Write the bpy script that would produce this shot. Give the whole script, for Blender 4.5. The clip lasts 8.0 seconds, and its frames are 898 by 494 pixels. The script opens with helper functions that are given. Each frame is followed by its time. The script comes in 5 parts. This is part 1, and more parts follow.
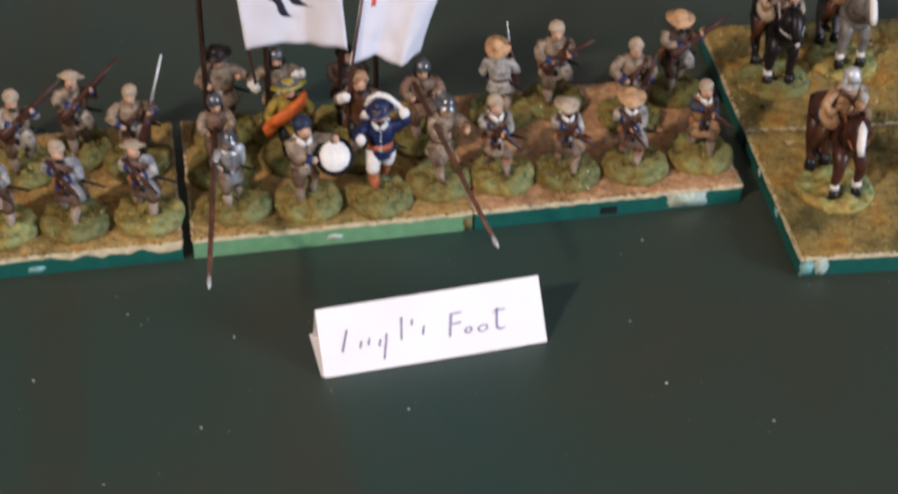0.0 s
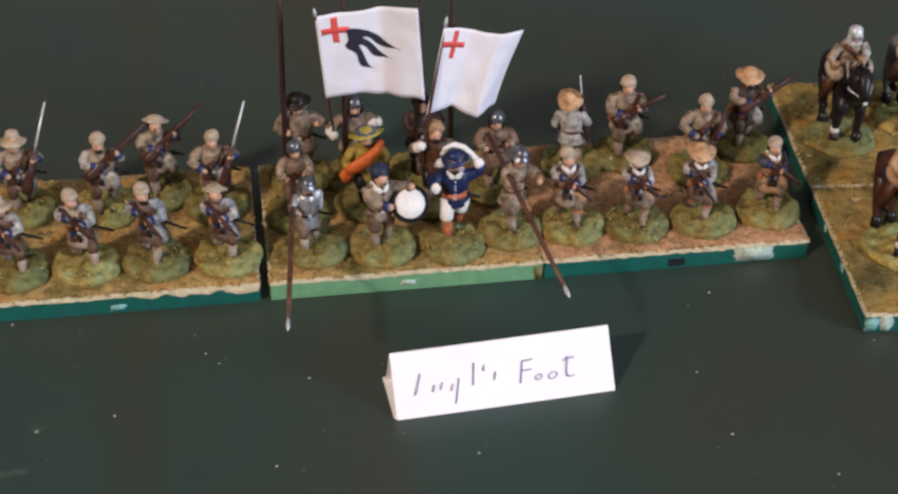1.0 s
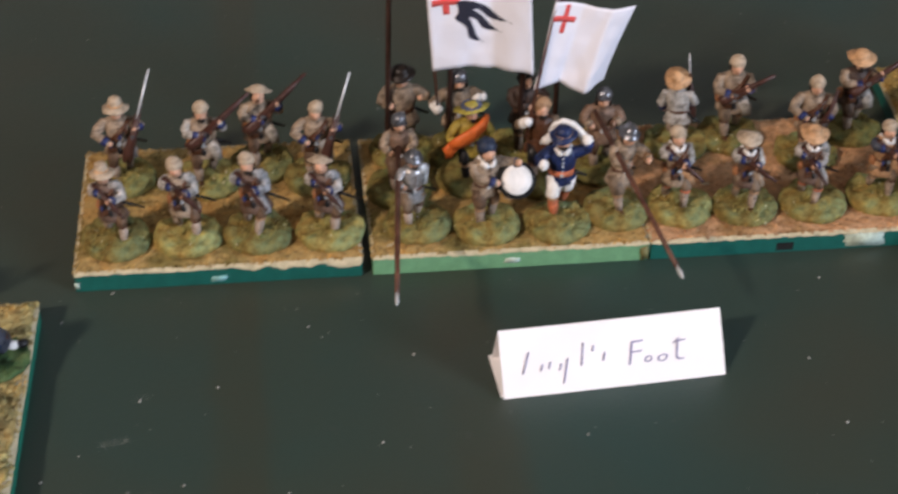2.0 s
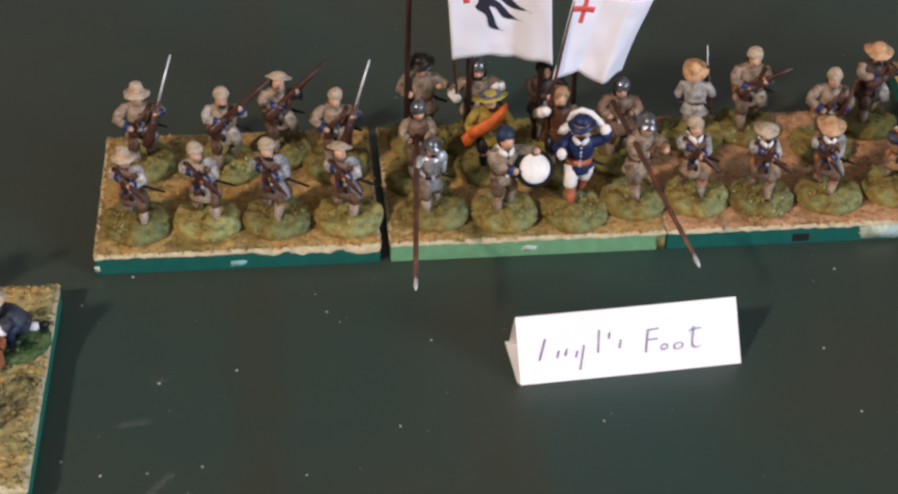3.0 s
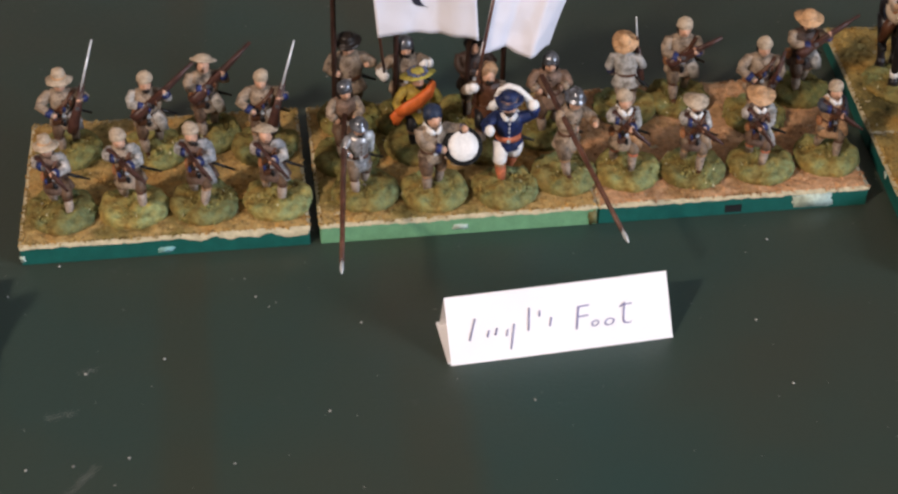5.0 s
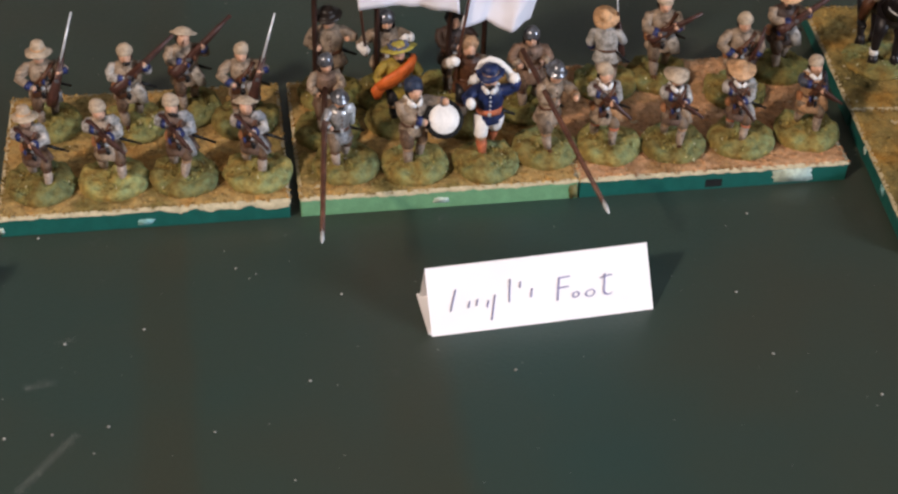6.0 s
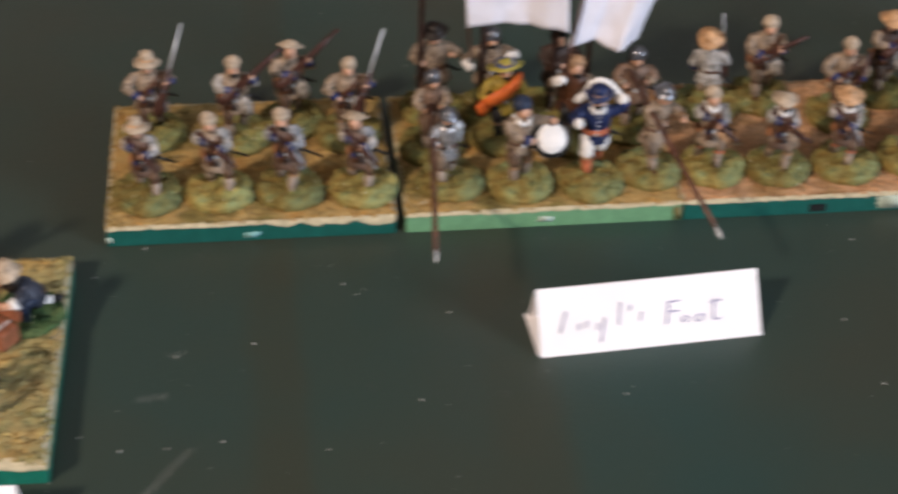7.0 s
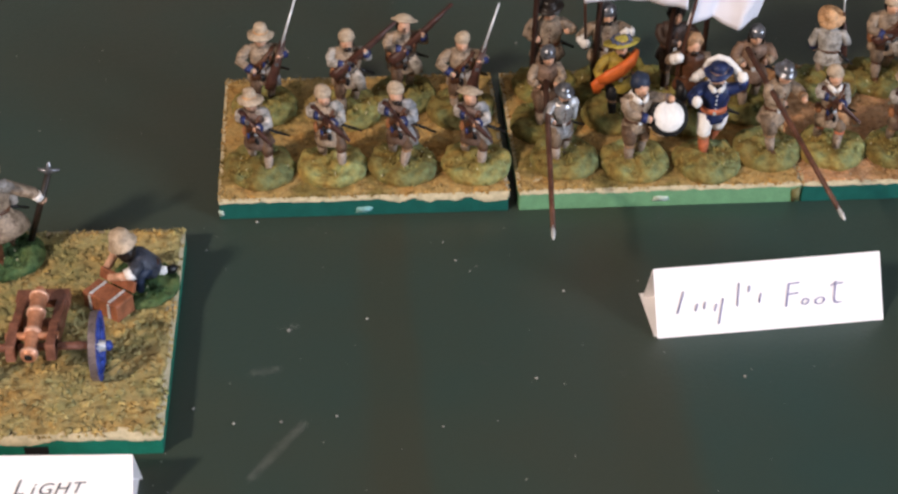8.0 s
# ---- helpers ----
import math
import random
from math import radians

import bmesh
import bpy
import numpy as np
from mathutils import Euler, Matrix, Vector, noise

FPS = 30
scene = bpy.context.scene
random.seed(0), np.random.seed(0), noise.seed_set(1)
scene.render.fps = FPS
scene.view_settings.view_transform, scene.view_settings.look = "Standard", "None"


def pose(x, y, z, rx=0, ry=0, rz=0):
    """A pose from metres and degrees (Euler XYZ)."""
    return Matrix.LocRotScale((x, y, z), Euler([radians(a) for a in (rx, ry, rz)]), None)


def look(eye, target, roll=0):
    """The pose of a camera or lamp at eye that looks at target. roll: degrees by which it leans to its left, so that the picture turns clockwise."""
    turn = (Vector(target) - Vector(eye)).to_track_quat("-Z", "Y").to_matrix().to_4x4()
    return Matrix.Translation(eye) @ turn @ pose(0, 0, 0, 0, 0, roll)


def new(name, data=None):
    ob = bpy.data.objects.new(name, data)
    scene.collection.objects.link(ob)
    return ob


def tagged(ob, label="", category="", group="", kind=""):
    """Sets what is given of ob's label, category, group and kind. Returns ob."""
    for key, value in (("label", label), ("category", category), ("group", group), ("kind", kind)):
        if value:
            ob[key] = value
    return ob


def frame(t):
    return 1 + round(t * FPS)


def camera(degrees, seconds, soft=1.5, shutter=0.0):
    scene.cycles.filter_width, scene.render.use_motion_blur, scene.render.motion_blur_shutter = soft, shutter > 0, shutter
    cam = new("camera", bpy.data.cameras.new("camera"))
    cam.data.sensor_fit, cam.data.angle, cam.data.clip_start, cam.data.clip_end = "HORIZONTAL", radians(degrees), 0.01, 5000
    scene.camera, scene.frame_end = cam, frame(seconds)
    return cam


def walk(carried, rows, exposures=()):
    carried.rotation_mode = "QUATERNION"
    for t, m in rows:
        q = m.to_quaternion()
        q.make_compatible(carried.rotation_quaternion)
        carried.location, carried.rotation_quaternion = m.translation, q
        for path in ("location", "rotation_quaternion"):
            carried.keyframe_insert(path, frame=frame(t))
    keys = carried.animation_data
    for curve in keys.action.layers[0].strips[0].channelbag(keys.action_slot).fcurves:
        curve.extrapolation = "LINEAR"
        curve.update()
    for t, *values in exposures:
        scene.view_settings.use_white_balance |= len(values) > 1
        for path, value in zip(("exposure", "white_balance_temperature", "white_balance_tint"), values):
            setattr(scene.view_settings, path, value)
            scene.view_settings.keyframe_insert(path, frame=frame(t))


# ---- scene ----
# The walk: a hand-held camera about half a metre from a gaming table.
cam = camera(30.43, 8.0, soft=2.5, shutter=0.4)
ROWS = [
    # seconds, x, y, z in metres, then yaw, pitch and roll in degrees
    (0.0, 0.08514, -0.37050, 0.28781, -10.78, -37.84, 0.67),
    (0.1, 0.08434, -0.37200, 0.28853, -10.68, -37.30, 0.58),
    (0.2, 0.08302, -0.37263, 0.28926, -10.90, -37.40, 0.64),
    (0.3, 0.08229, -0.37277, 0.28963, -10.79, -37.71, 0.85),
    (0.4, 0.08089, -0.37298, 0.29036, -10.51, -37.61, 0.98),
    (0.5, 0.07888, -0.37390, 0.29235, -9.86, -37.07, 1.18),
    (0.6, 0.07887, -0.37461, 0.29271, -9.38, -36.71, 0.86),
    (0.8, 0.07793, -0.37538, 0.29355, -8.98, -36.62, 0.65),
    (1.0, 0.07701, -0.37655, 0.29529, -8.70, -36.41, 0.74),
    (1.2, 0.07433, -0.37562, 0.29393, -8.37, -36.39, 0.38),
    (1.5, 0.06989, -0.37383, 0.29180, -8.33, -36.45, 0.69),
    (1.8, 0.06373, -0.37051, 0.28893, -7.38, -36.63, 0.63),
    (2.0, 0.05943, -0.36983, 0.28818, -6.96, -36.88, 1.02),
    (2.2, 0.05549, -0.37088, 0.28857, -6.29, -37.56, 1.33),
    (3.3, 0.05655, -0.37401, 0.28721, -7.02, -36.66, 1.45),
    (3.5, 0.05482, -0.37312, 0.29222, -7.29, -36.35, 1.43),
    (3.6, 0.05531, -0.37315, 0.29182, -6.93, -36.09, 1.20),
    (3.7, 0.05594, -0.37277, 0.29097, -6.80, -36.34, 0.77),
    (4.0, 0.05833, -0.37029, 0.28843, -7.08, -36.82, 0.99),
    (4.2, 0.06149, -0.37007, 0.28707, -7.61, -36.99, 0.44),
    (4.5, 0.06525, -0.36953, 0.28520, -8.28, -37.39, 0.82),
    (4.7, 0.06741, -0.36902, 0.28815, -7.83, -37.98, 0.68),
    (5.8, 0.06869, -0.37439, 0.28570, -8.61, -38.09, 1.15),
    (6.0, 0.06721, -0.37444, 0.28153, -8.84, -38.00, 1.38),
    (6.2, 0.06398, -0.37277, 0.28412, -8.76, -38.02, 1.99),
    (6.5, 0.05858, -0.37037, 0.28828, -8.31, -37.72, 2.97),
    (6.7, 0.05425, -0.36888, 0.28731, -9.56, -37.36, 2.51),
    (6.8, 0.05195, -0.36747, 0.28603, -9.44, -37.63, 2.58),
    (6.9, 0.04897, -0.36661, 0.28515, -9.09, -37.91, 2.73),
    (7.0, 0.04469, -0.36746, 0.28623, -7.86, -38.21, 2.10),
    (7.1, 0.04144, -0.36633, 0.28478, -6.21, -38.07, 1.66),
    (7.2, 0.03721, -0.36589, 0.28513, -5.35, -38.22, 1.65),
    (7.3, 0.03658, -0.36500, 0.28333, -4.87, -38.17, 1.11),
    (7.5, 0.03505, -0.36489, 0.28079, -4.75, -38.14, 1.45),
    (7.7, 0.03469, -0.36489, 0.28127, -4.59, -38.27, 1.13),
    (8.0, 0.03507, -0.36441, 0.28047, -4.48, -38.69, 0.94),
]
walk(cam, [(t, pose(x, y, z, 90 + pitch, 0, yaw) @ pose(0, 0, 0, 0, 0, roll)) for t, x, y, z, yaw, pitch, roll in ROWS],
     exposures=[(0.0, -0.16, 6060, 11), (1.0, -0.14, 6080, 11), (4.0, -0.10, 6150, 11), (7.0, -0.10, 6200, 11), (7.5, 0.00, 6210, 11), (8.0, 0.03, 6220, 11)])

# ---- light: low daylight from a window to the right, a warm lamp to the left ----
world = bpy.data.worlds.new("world")
scene.world = world
world.use_nodes = True
wn = world.node_tree
sky = wn.nodes.new("ShaderNodeTexSky")
sky.sky_type = 'NISHITA'
sky.sun_disc = False
sky.sun_elevation, sky.sun_rotation = radians(35), radians(120)
wn.links.new(sky.outputs[0], wn.nodes["Background"].inputs[0])
wn.nodes["Background"].inputs[1].default_value = 0.08


def area_lamp(name, eye, target, sx, sy, watts, colour):
    data = bpy.data.lights.new(name, 'AREA')
    data.shape, data.size, data.size_y, data.energy, data.color = 'RECTANGLE', sx, sy, watts, colour
    ob = new(name, data)
    ob.matrix_world = look(eye, target)
    return ob


window_light = area_lamp("window_light", (2.02, -1.46, 0.74), (0.12, 0, 0), 0.8, 0.7, 56, (0.80, 0.87, 1.0))
lamp_light = area_lamp("lamp_light", (-1.06, -1.06, 1.16), (0.05, 0, 0), 0.14, 0.14, 32.5, (1.0, 0.785, 0.615))

# ---- materials ----
MATS = {}


def nodes_of(name):
    m = bpy.data.materials.new(name)
    m.use_nodes = True
    MATS[name] = m
    return m, m.node_tree, m.node_tree.nodes["Principled BSDF"]


def noise_node(nt, scale, detail=3.0, rough=0.55, coords="Object"):
    tc = nt.nodes.new("ShaderNodeTexCoord")
    n = nt.nodes.new("ShaderNodeTexNoise")
    n.inputs["Scale"].default_value, n.inputs["Detail"].default_value, n.inputs["Roughness"].default_value = scale, detail, rough
    nt.links.new(tc.outputs[coords], n.inputs["Vector"])
    return n


def ramp(nt, src, stops):
    r = nt.nodes.new("ShaderNodeValToRGB")
    while len(r.color_ramp.elements) < len(stops):
        r.color_ramp.elements.new(0.5)
    for e, (p, c) in zip(r.color_ramp.elements, stops):
        e.position, e.color = p, (*c, 1)
    nt.links.new(src, r.inputs[0])
    return r


def bump(nt, bsdf, src, strength, dist):
    b = nt.nodes.new("ShaderNodeBump")
    b.inputs["Strength"].default_value, b.inputs["Distance"].default_value = strength, dist
    nt.links.new(src, b.inputs["Height"])
    nt.links.new(b.outputs[0], bsdf.inputs["Normal"])


def mix(nt, fac, a, b):
    m = nt.nodes.new("ShaderNodeMix")
    m.data_type = 'RGBA'
    if isinstance(fac, float):
        m.inputs[0].default_value = fac
    else:
        nt.links.new(fac, m.inputs[0])
    for s, v in ((6, a), (7, b)):
        if isinstance(v, tuple):
            m.inputs[s].default_value = (*v, 1)
        else:
            nt.links.new(v, m.inputs[s])
    return m.outputs[2]


def times(c, k):
    return tuple(min(1.0, v * k) for v in c)


def paint(name, colour, rough=0.56, metal=0.0, vary=0.44, other=None, spec=0.3, wash=0.0):
    """Brushed acrylic paint on cast metal: blotches, dry-brushed light, streaks of thin brown wash, fine relief."""
    m, nt, b = nodes_of(name)
    big, fine, mid = noise_node(nt, 320, 3), noise_node(nt, 1600, 2), noise_node(nt, 520, 4, 0.65)
    r1 = ramp(nt, big.outputs[0], [(0.3, times(colour, 1 - vary)), (0.5, colour), (0.72, times(other or colour, 1 + vary))])
    r2 = ramp(nt, fine.outputs[0], [(0.35, (1 - 0.5 * vary,) * 3), (0.6, (1.05,) * 3)])
    r3 = ramp(nt, mid.outputs[0], [(0.36, (1 - wash, 1 - wash * 1.06, 1 - wash * 1.12)), (0.52, (1.0,) * 3)])
    last = r1.outputs[0]
    for src in (r2, r3):
        mul = nt.nodes.new("ShaderNodeMix")
        mul.data_type, mul.blend_type = 'RGBA', 'MULTIPLY'
        mul.inputs[0].default_value = 1.0
        nt.links.new(last, mul.inputs[6]), nt.links.new(src.outputs[0], mul.inputs[7])
        last = mul.outputs[2]
    nt.links.new(last, b.inputs["Base Color"])
    b.inputs["Roughness"].default_value, b.inputs["Metallic"].default_value = rough, metal
    b.inputs["Specular IOR Level"].default_value = spec
    bump(nt, b, big.outputs[0], 0.35, 0.0006)
    return m


def flock(name, a, b_, c, big_scale=90, flake=420, grains=0.6, pits=0.42, mottle=0.8):
    """Turf flock: patches of three dyes, coarse foam flakes, grains, rough and matt."""
    m, nt, b = nodes_of(name)
    geo = nt.nodes.new("ShaderNodeNewGeometry")
    n1, n2, n3 = noise_node(nt, big_scale, 4, 0.6), noise_node(nt, 1100, 2), noise_node(nt, flake, 2, 0.5)
    r1 = ramp(nt, n1.outputs[0], [(0.34, a), (0.5, b_), (0.66, c)])
    r4 = ramp(nt, n3.outputs[0], [(0.33, (pits, pits * 0.95, pits * 0.86)), (0.43, (0.92, 0.92, 0.9)), (0.58, (1.08, 1.06, 1.0)), (0.70, (1.28, 1.18, 0.95))])
    r2 = ramp(nt, n2.outputs[0], [(0.3, (0.72, 0.70, 0.64)), (0.55, (1.0, 1.0, 0.97)), (0.75, (1.2, 1.18, 1.1))])
    r3 = ramp(nt, geo.outputs["Random Per Island"], [(0.0, (0.60, 0.60, 0.56)), (0.8, (1.18, 1.16, 1.05)), (1.0, (1.7, 1.68, 1.5))])
    last = r1.outputs[0]
    for src, k in ((r4, 0.85), (r2, grains), (r3, mottle)):
        mul = nt.nodes.new("ShaderNodeMix")
        mul.data_type, mul.blend_type = 'RGBA', 'MULTIPLY'
        mul.inputs[0].default_value = k
        nt.links.new(last, mul.inputs[6]), nt.links.new(src.outputs[0], mul.inputs[7])
        last = mul.outputs[2]
    nt.links.new(last, b.inputs["Base Color"])
    b.inputs["Roughness"].default_value, b.inputs["Specular IOR Level"].default_value = 0.95, 0.15
    bump(nt, b, n3.outputs[0], 0.8, 0.0012)
    return m


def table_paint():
    """Dark green painted boards: a brown band, brown and teal shade by the name card put into the colour, grey scuffs
    and a soft sheen.
    """
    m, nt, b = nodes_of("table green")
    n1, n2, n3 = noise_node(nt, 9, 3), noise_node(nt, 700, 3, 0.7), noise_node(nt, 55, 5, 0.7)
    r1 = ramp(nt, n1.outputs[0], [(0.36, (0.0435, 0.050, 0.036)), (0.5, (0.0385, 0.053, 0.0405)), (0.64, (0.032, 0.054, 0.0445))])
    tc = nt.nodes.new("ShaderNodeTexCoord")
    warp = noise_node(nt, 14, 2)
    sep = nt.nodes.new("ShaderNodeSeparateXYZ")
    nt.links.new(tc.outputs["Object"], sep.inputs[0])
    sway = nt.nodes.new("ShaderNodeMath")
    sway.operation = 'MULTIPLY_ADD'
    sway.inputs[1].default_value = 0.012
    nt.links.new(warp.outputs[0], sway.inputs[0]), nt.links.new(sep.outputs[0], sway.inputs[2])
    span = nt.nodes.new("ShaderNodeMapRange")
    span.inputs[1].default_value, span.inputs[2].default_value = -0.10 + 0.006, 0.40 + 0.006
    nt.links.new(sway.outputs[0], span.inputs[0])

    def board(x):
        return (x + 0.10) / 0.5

    # x 0.10 to 0.19: two-coloured shade near the name card, tinted into the paint
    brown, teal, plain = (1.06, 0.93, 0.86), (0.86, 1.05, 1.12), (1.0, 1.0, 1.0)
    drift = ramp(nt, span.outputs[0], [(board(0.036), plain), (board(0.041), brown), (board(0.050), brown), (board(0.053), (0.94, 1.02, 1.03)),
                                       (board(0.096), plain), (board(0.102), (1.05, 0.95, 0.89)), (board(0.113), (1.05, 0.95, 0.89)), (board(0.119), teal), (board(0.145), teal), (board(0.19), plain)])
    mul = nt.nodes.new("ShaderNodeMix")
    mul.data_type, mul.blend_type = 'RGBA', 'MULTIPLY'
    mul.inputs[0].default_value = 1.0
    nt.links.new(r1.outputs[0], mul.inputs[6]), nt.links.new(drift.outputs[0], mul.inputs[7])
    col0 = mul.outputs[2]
    scuff = ramp(nt, n3.outputs[0], [(0.66, (0.0,) * 3), (0.80, (0.8,) * 3)])
    col = mix(nt, scuff.outputs[0], col0, (0.070, 0.076, 0.066))
    nt.links.new(col, b.inputs["Base Color"])
    rr = ramp(nt, n2.outputs[0], [(0.3, (0.30,) * 3), (0.7, (0.44,) * 3)])
    nt.links.new(rr.outputs[0], b.inputs["Roughness"])
    b.inputs["Specular IOR Level"].default_value = 0.45
    bump(nt, b, n2.outputs[0], 0.25, 0.0003)
    return m


def paper(name, colour, crease=0.0):
    """Matt paper: faint blotches, fine tooth and, where it has been handled, soft creases."""
    m, nt, b = nodes_of(name)
    n1, n2 = noise_node(nt, 2500, 3), noise_node(nt, 60, 3)
    r = ramp(nt, n2.outputs[0], [(0.3, times(colour, 0.95)), (0.7, colour)])
    nt.links.new(r.outputs[0], b.inputs["Base Color"])
    b.inputs["Roughness"].default_value, b.inputs["Specular IOR Level"].default_value = 0.8, 0.25
    if crease:
        tc = nt.nodes.new("ShaderNodeTexCoord")
        v = nt.nodes.new("ShaderNodeTexVoronoi")
        v.inputs["Scale"].default_value, v.inputs["Randomness"].default_value = 130, 1.0
        nt.links.new(tc.outputs["Object"], v.inputs["Vector"])
        bump(nt, b, v.outputs["Distance"], crease, 0.0012)
    else:
        bump(nt, b, n1.outputs[0], 0.12, 0.0002)
    return m


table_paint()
paper("card paper", (0.90, 0.875, 0.88))
paper("flag paper", (0.79, 0.77, 0.83), 0.35)
paper("room wall", (0.60, 0.585, 0.57))
paint("tray green", (0.010, 0.096, 0.078), 0.38, vary=0.12, spec=0.5)
# tray green raised for the cannon tray: lamp light on its front, in the colour
paint("tray lit green", (0.012, 0.150, 0.100), 0.38, vary=0.12, spec=0.5)
paint("tray light green", (0.148, 0.315, 0.166), 0.45, vary=0.10)
paint("filler", (0.50, 0.43, 0.28), 0.85, vary=0.2)
paint("filler white", (0.46, 0.55, 0.47), 0.8, vary=0.3)
paint("worn green", (0.21, 0.42, 0.41), 0.7, vary=0.4)
paint("olive strip", (0.155, 0.145, 0.055), 0.6, vary=0.3)
paint("slot black", (0.008, 0.008, 0.008), 0.8)
flock("turf ochre", (0.40, 0.235, 0.085), (0.40, 0.28, 0.125), (0.215, 0.17, 0.065), 75, 420, 0.6, 0.66)
flock("turf tan", (0.43, 0.235, 0.13), (0.50, 0.30, 0.185), (0.34, 0.205, 0.105), 75, 420, 0.6, 0.7)
flock("turf olive", (0.36, 0.205, 0.055), (0.32, 0.24, 0.095), (0.115, 0.10, 0.042), 55, 380, 0.5, 0.8)
flock("turf pale", (0.37, 0.25, 0.10), (0.375, 0.31, 0.15), (0.26, 0.25, 0.125), 110, 300, 0.5, 0.5, 0.5)
flock("mound green", (0.285, 0.19, 0.06), (0.265, 0.235, 0.09), (0.235, 0.295, 0.16), 130, 420, 0.6, 0.6)
# mound green about a third darker: shade among the rear figures, put into the dye
flock("mound shaded", (0.19, 0.135, 0.045), (0.19, 0.17, 0.062), (0.165, 0.195, 0.085), 130, 420, 0.6, 0.6)
flock("mound emerald", (0.05, 0.09, 0.04), (0.065, 0.125, 0.06), (0.11, 0.16, 0.07), 160)
paint("flock pale", (0.60, 0.56, 0.36), 0.9, vary=0.3)
paint("coat drab", (0.30, 0.225, 0.16), vary=0.42, wash=0.55)
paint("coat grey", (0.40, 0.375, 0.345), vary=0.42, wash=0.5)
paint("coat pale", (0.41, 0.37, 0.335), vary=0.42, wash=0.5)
paint("armour", (0.33, 0.325, 0.33), 0.32, metal=0.45, vary=0.5, wash=0.6)
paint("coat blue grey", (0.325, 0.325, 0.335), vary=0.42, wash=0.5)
paint("coat umber", (0.055, 0.034, 0.026), wash=0.4)
paint("coat brown", (0.20, 0.125, 0.085), wash=0.5)
# the grey coat's chest in shade, darkened in the colour
paint("coat shaded", (0.125, 0.080, 0.060), vary=0.4, wash=0.5)
paint("coat slate", (0.055, 0.062, 0.085), 0.5, wash=0.4)
paint("coat buff", (0.40, 0.235, 0.125), wash=0.45)
paint("coat olive", (0.34, 0.245, 0.04), wash=0.4)
paint("coat navy", (0.014, 0.026, 0.095), 0.45, wash=0.4)
paint("facing blue", (0.022, 0.032, 0.12), 0.45, wash=0.5)
paint("breeches blue", (0.020, 0.030, 0.060), 0.5, wash=0.4)
paint("breeches brown", (0.115, 0.068, 0.040), wash=0.5)
paint("breeches grey", (0.17, 0.12, 0.08), wash=0.5)
paint("hose grey", (0.34, 0.26, 0.20), wash=0.45)
paint("hose pale", (0.43, 0.345, 0.285), vary=0.25, wash=0.35)
paint("flesh", (0.62, 0.36, 0.24), 0.5, vary=0.2, wash=0.3)
paint("cap cream", (0.47, 0.365, 0.26), 0.55, vary=0.22, wash=0.35)
paint("hat straw", (0.56, 0.33, 0.17), 0.55, vary=0.25, wash=0.4)
paint("hat olive", (0.40, 0.33, 0.06), 0.55, wash=0.4)
paint("slate band", (0.085, 0.10, 0.17), 0.5)
paint("hair dark", (0.018, 0.012, 0.009), 0.4)
paint("leather", (0.085, 0.034, 0.016), 0.4)
paint("leather tan", (0.30, 0.13, 0.055), 0.4)
paint("gun wood", (0.062, 0.026, 0.019), 0.4)
paint("pike wood", (0.105, 0.045, 0.028), 0.42)
paint("pike dark", (0.050, 0.024, 0.018), 0.5)
paint("black paint", (0.012, 0.011, 0.012), 0.38)
paint("white paint", (0.76, 0.73, 0.70), 0.5, vary=0.10)
paint("orange sash", (0.62, 0.13, 0.025), 0.5, vary=0.2)
paint("shoe red", (0.50, 0.15, 0.07), 0.5)
paint("steel", (0.20, 0.205, 0.225), 0.30, metal=0.7, vary=0.5)
paint("bright steel", (0.60, 0.61, 0.62), 0.4, metal=0.3, vary=0.25)
paint("bronze", (0.52, 0.235, 0.13), 0.33, metal=0.3, vary=0.25)
paint("bronze bright", (0.72, 0.42, 0.29), 0.3, metal=0.3, vary=0.15)
paint("carriage wood", (0.20, 0.085, 0.055), 0.42)
paint("chest wood", (0.27, 0.10, 0.05), 0.42)
paint("rim grey", (0.19, 0.15, 0.15), 0.4, metal=0.3)
paint("wheel blue", (0.03, 0.06, 0.30), 0.42)
paint("horse black", (0.014, 0.011, 0.012), 0.35)
paint("horse bay", (0.055, 0.020, 0.013), 0.35)
paint("horse grey", (0.165, 0.15, 0.14), 0.45)
paint("flag red", (0.66, 0.085, 0.075), 0.7, vary=0.12)
paint("flag black", (0.025, 0.025, 0.042), 0.7, vary=0.15)
paint("ink blue", (0.26, 0.24, 0.42), 0.6, vary=0.2)
paint("ink grey", (0.12, 0.12, 0.14), 0.6, vary=0.2)
paint("dust white", (0.33, 0.325, 0.30), 0.8)
paint("floor brown", (0.16, 0.10, 0.06), 0.6)

# ---- building helpers: shapes in centimetres, meshes in metres ----
CM = 0.01


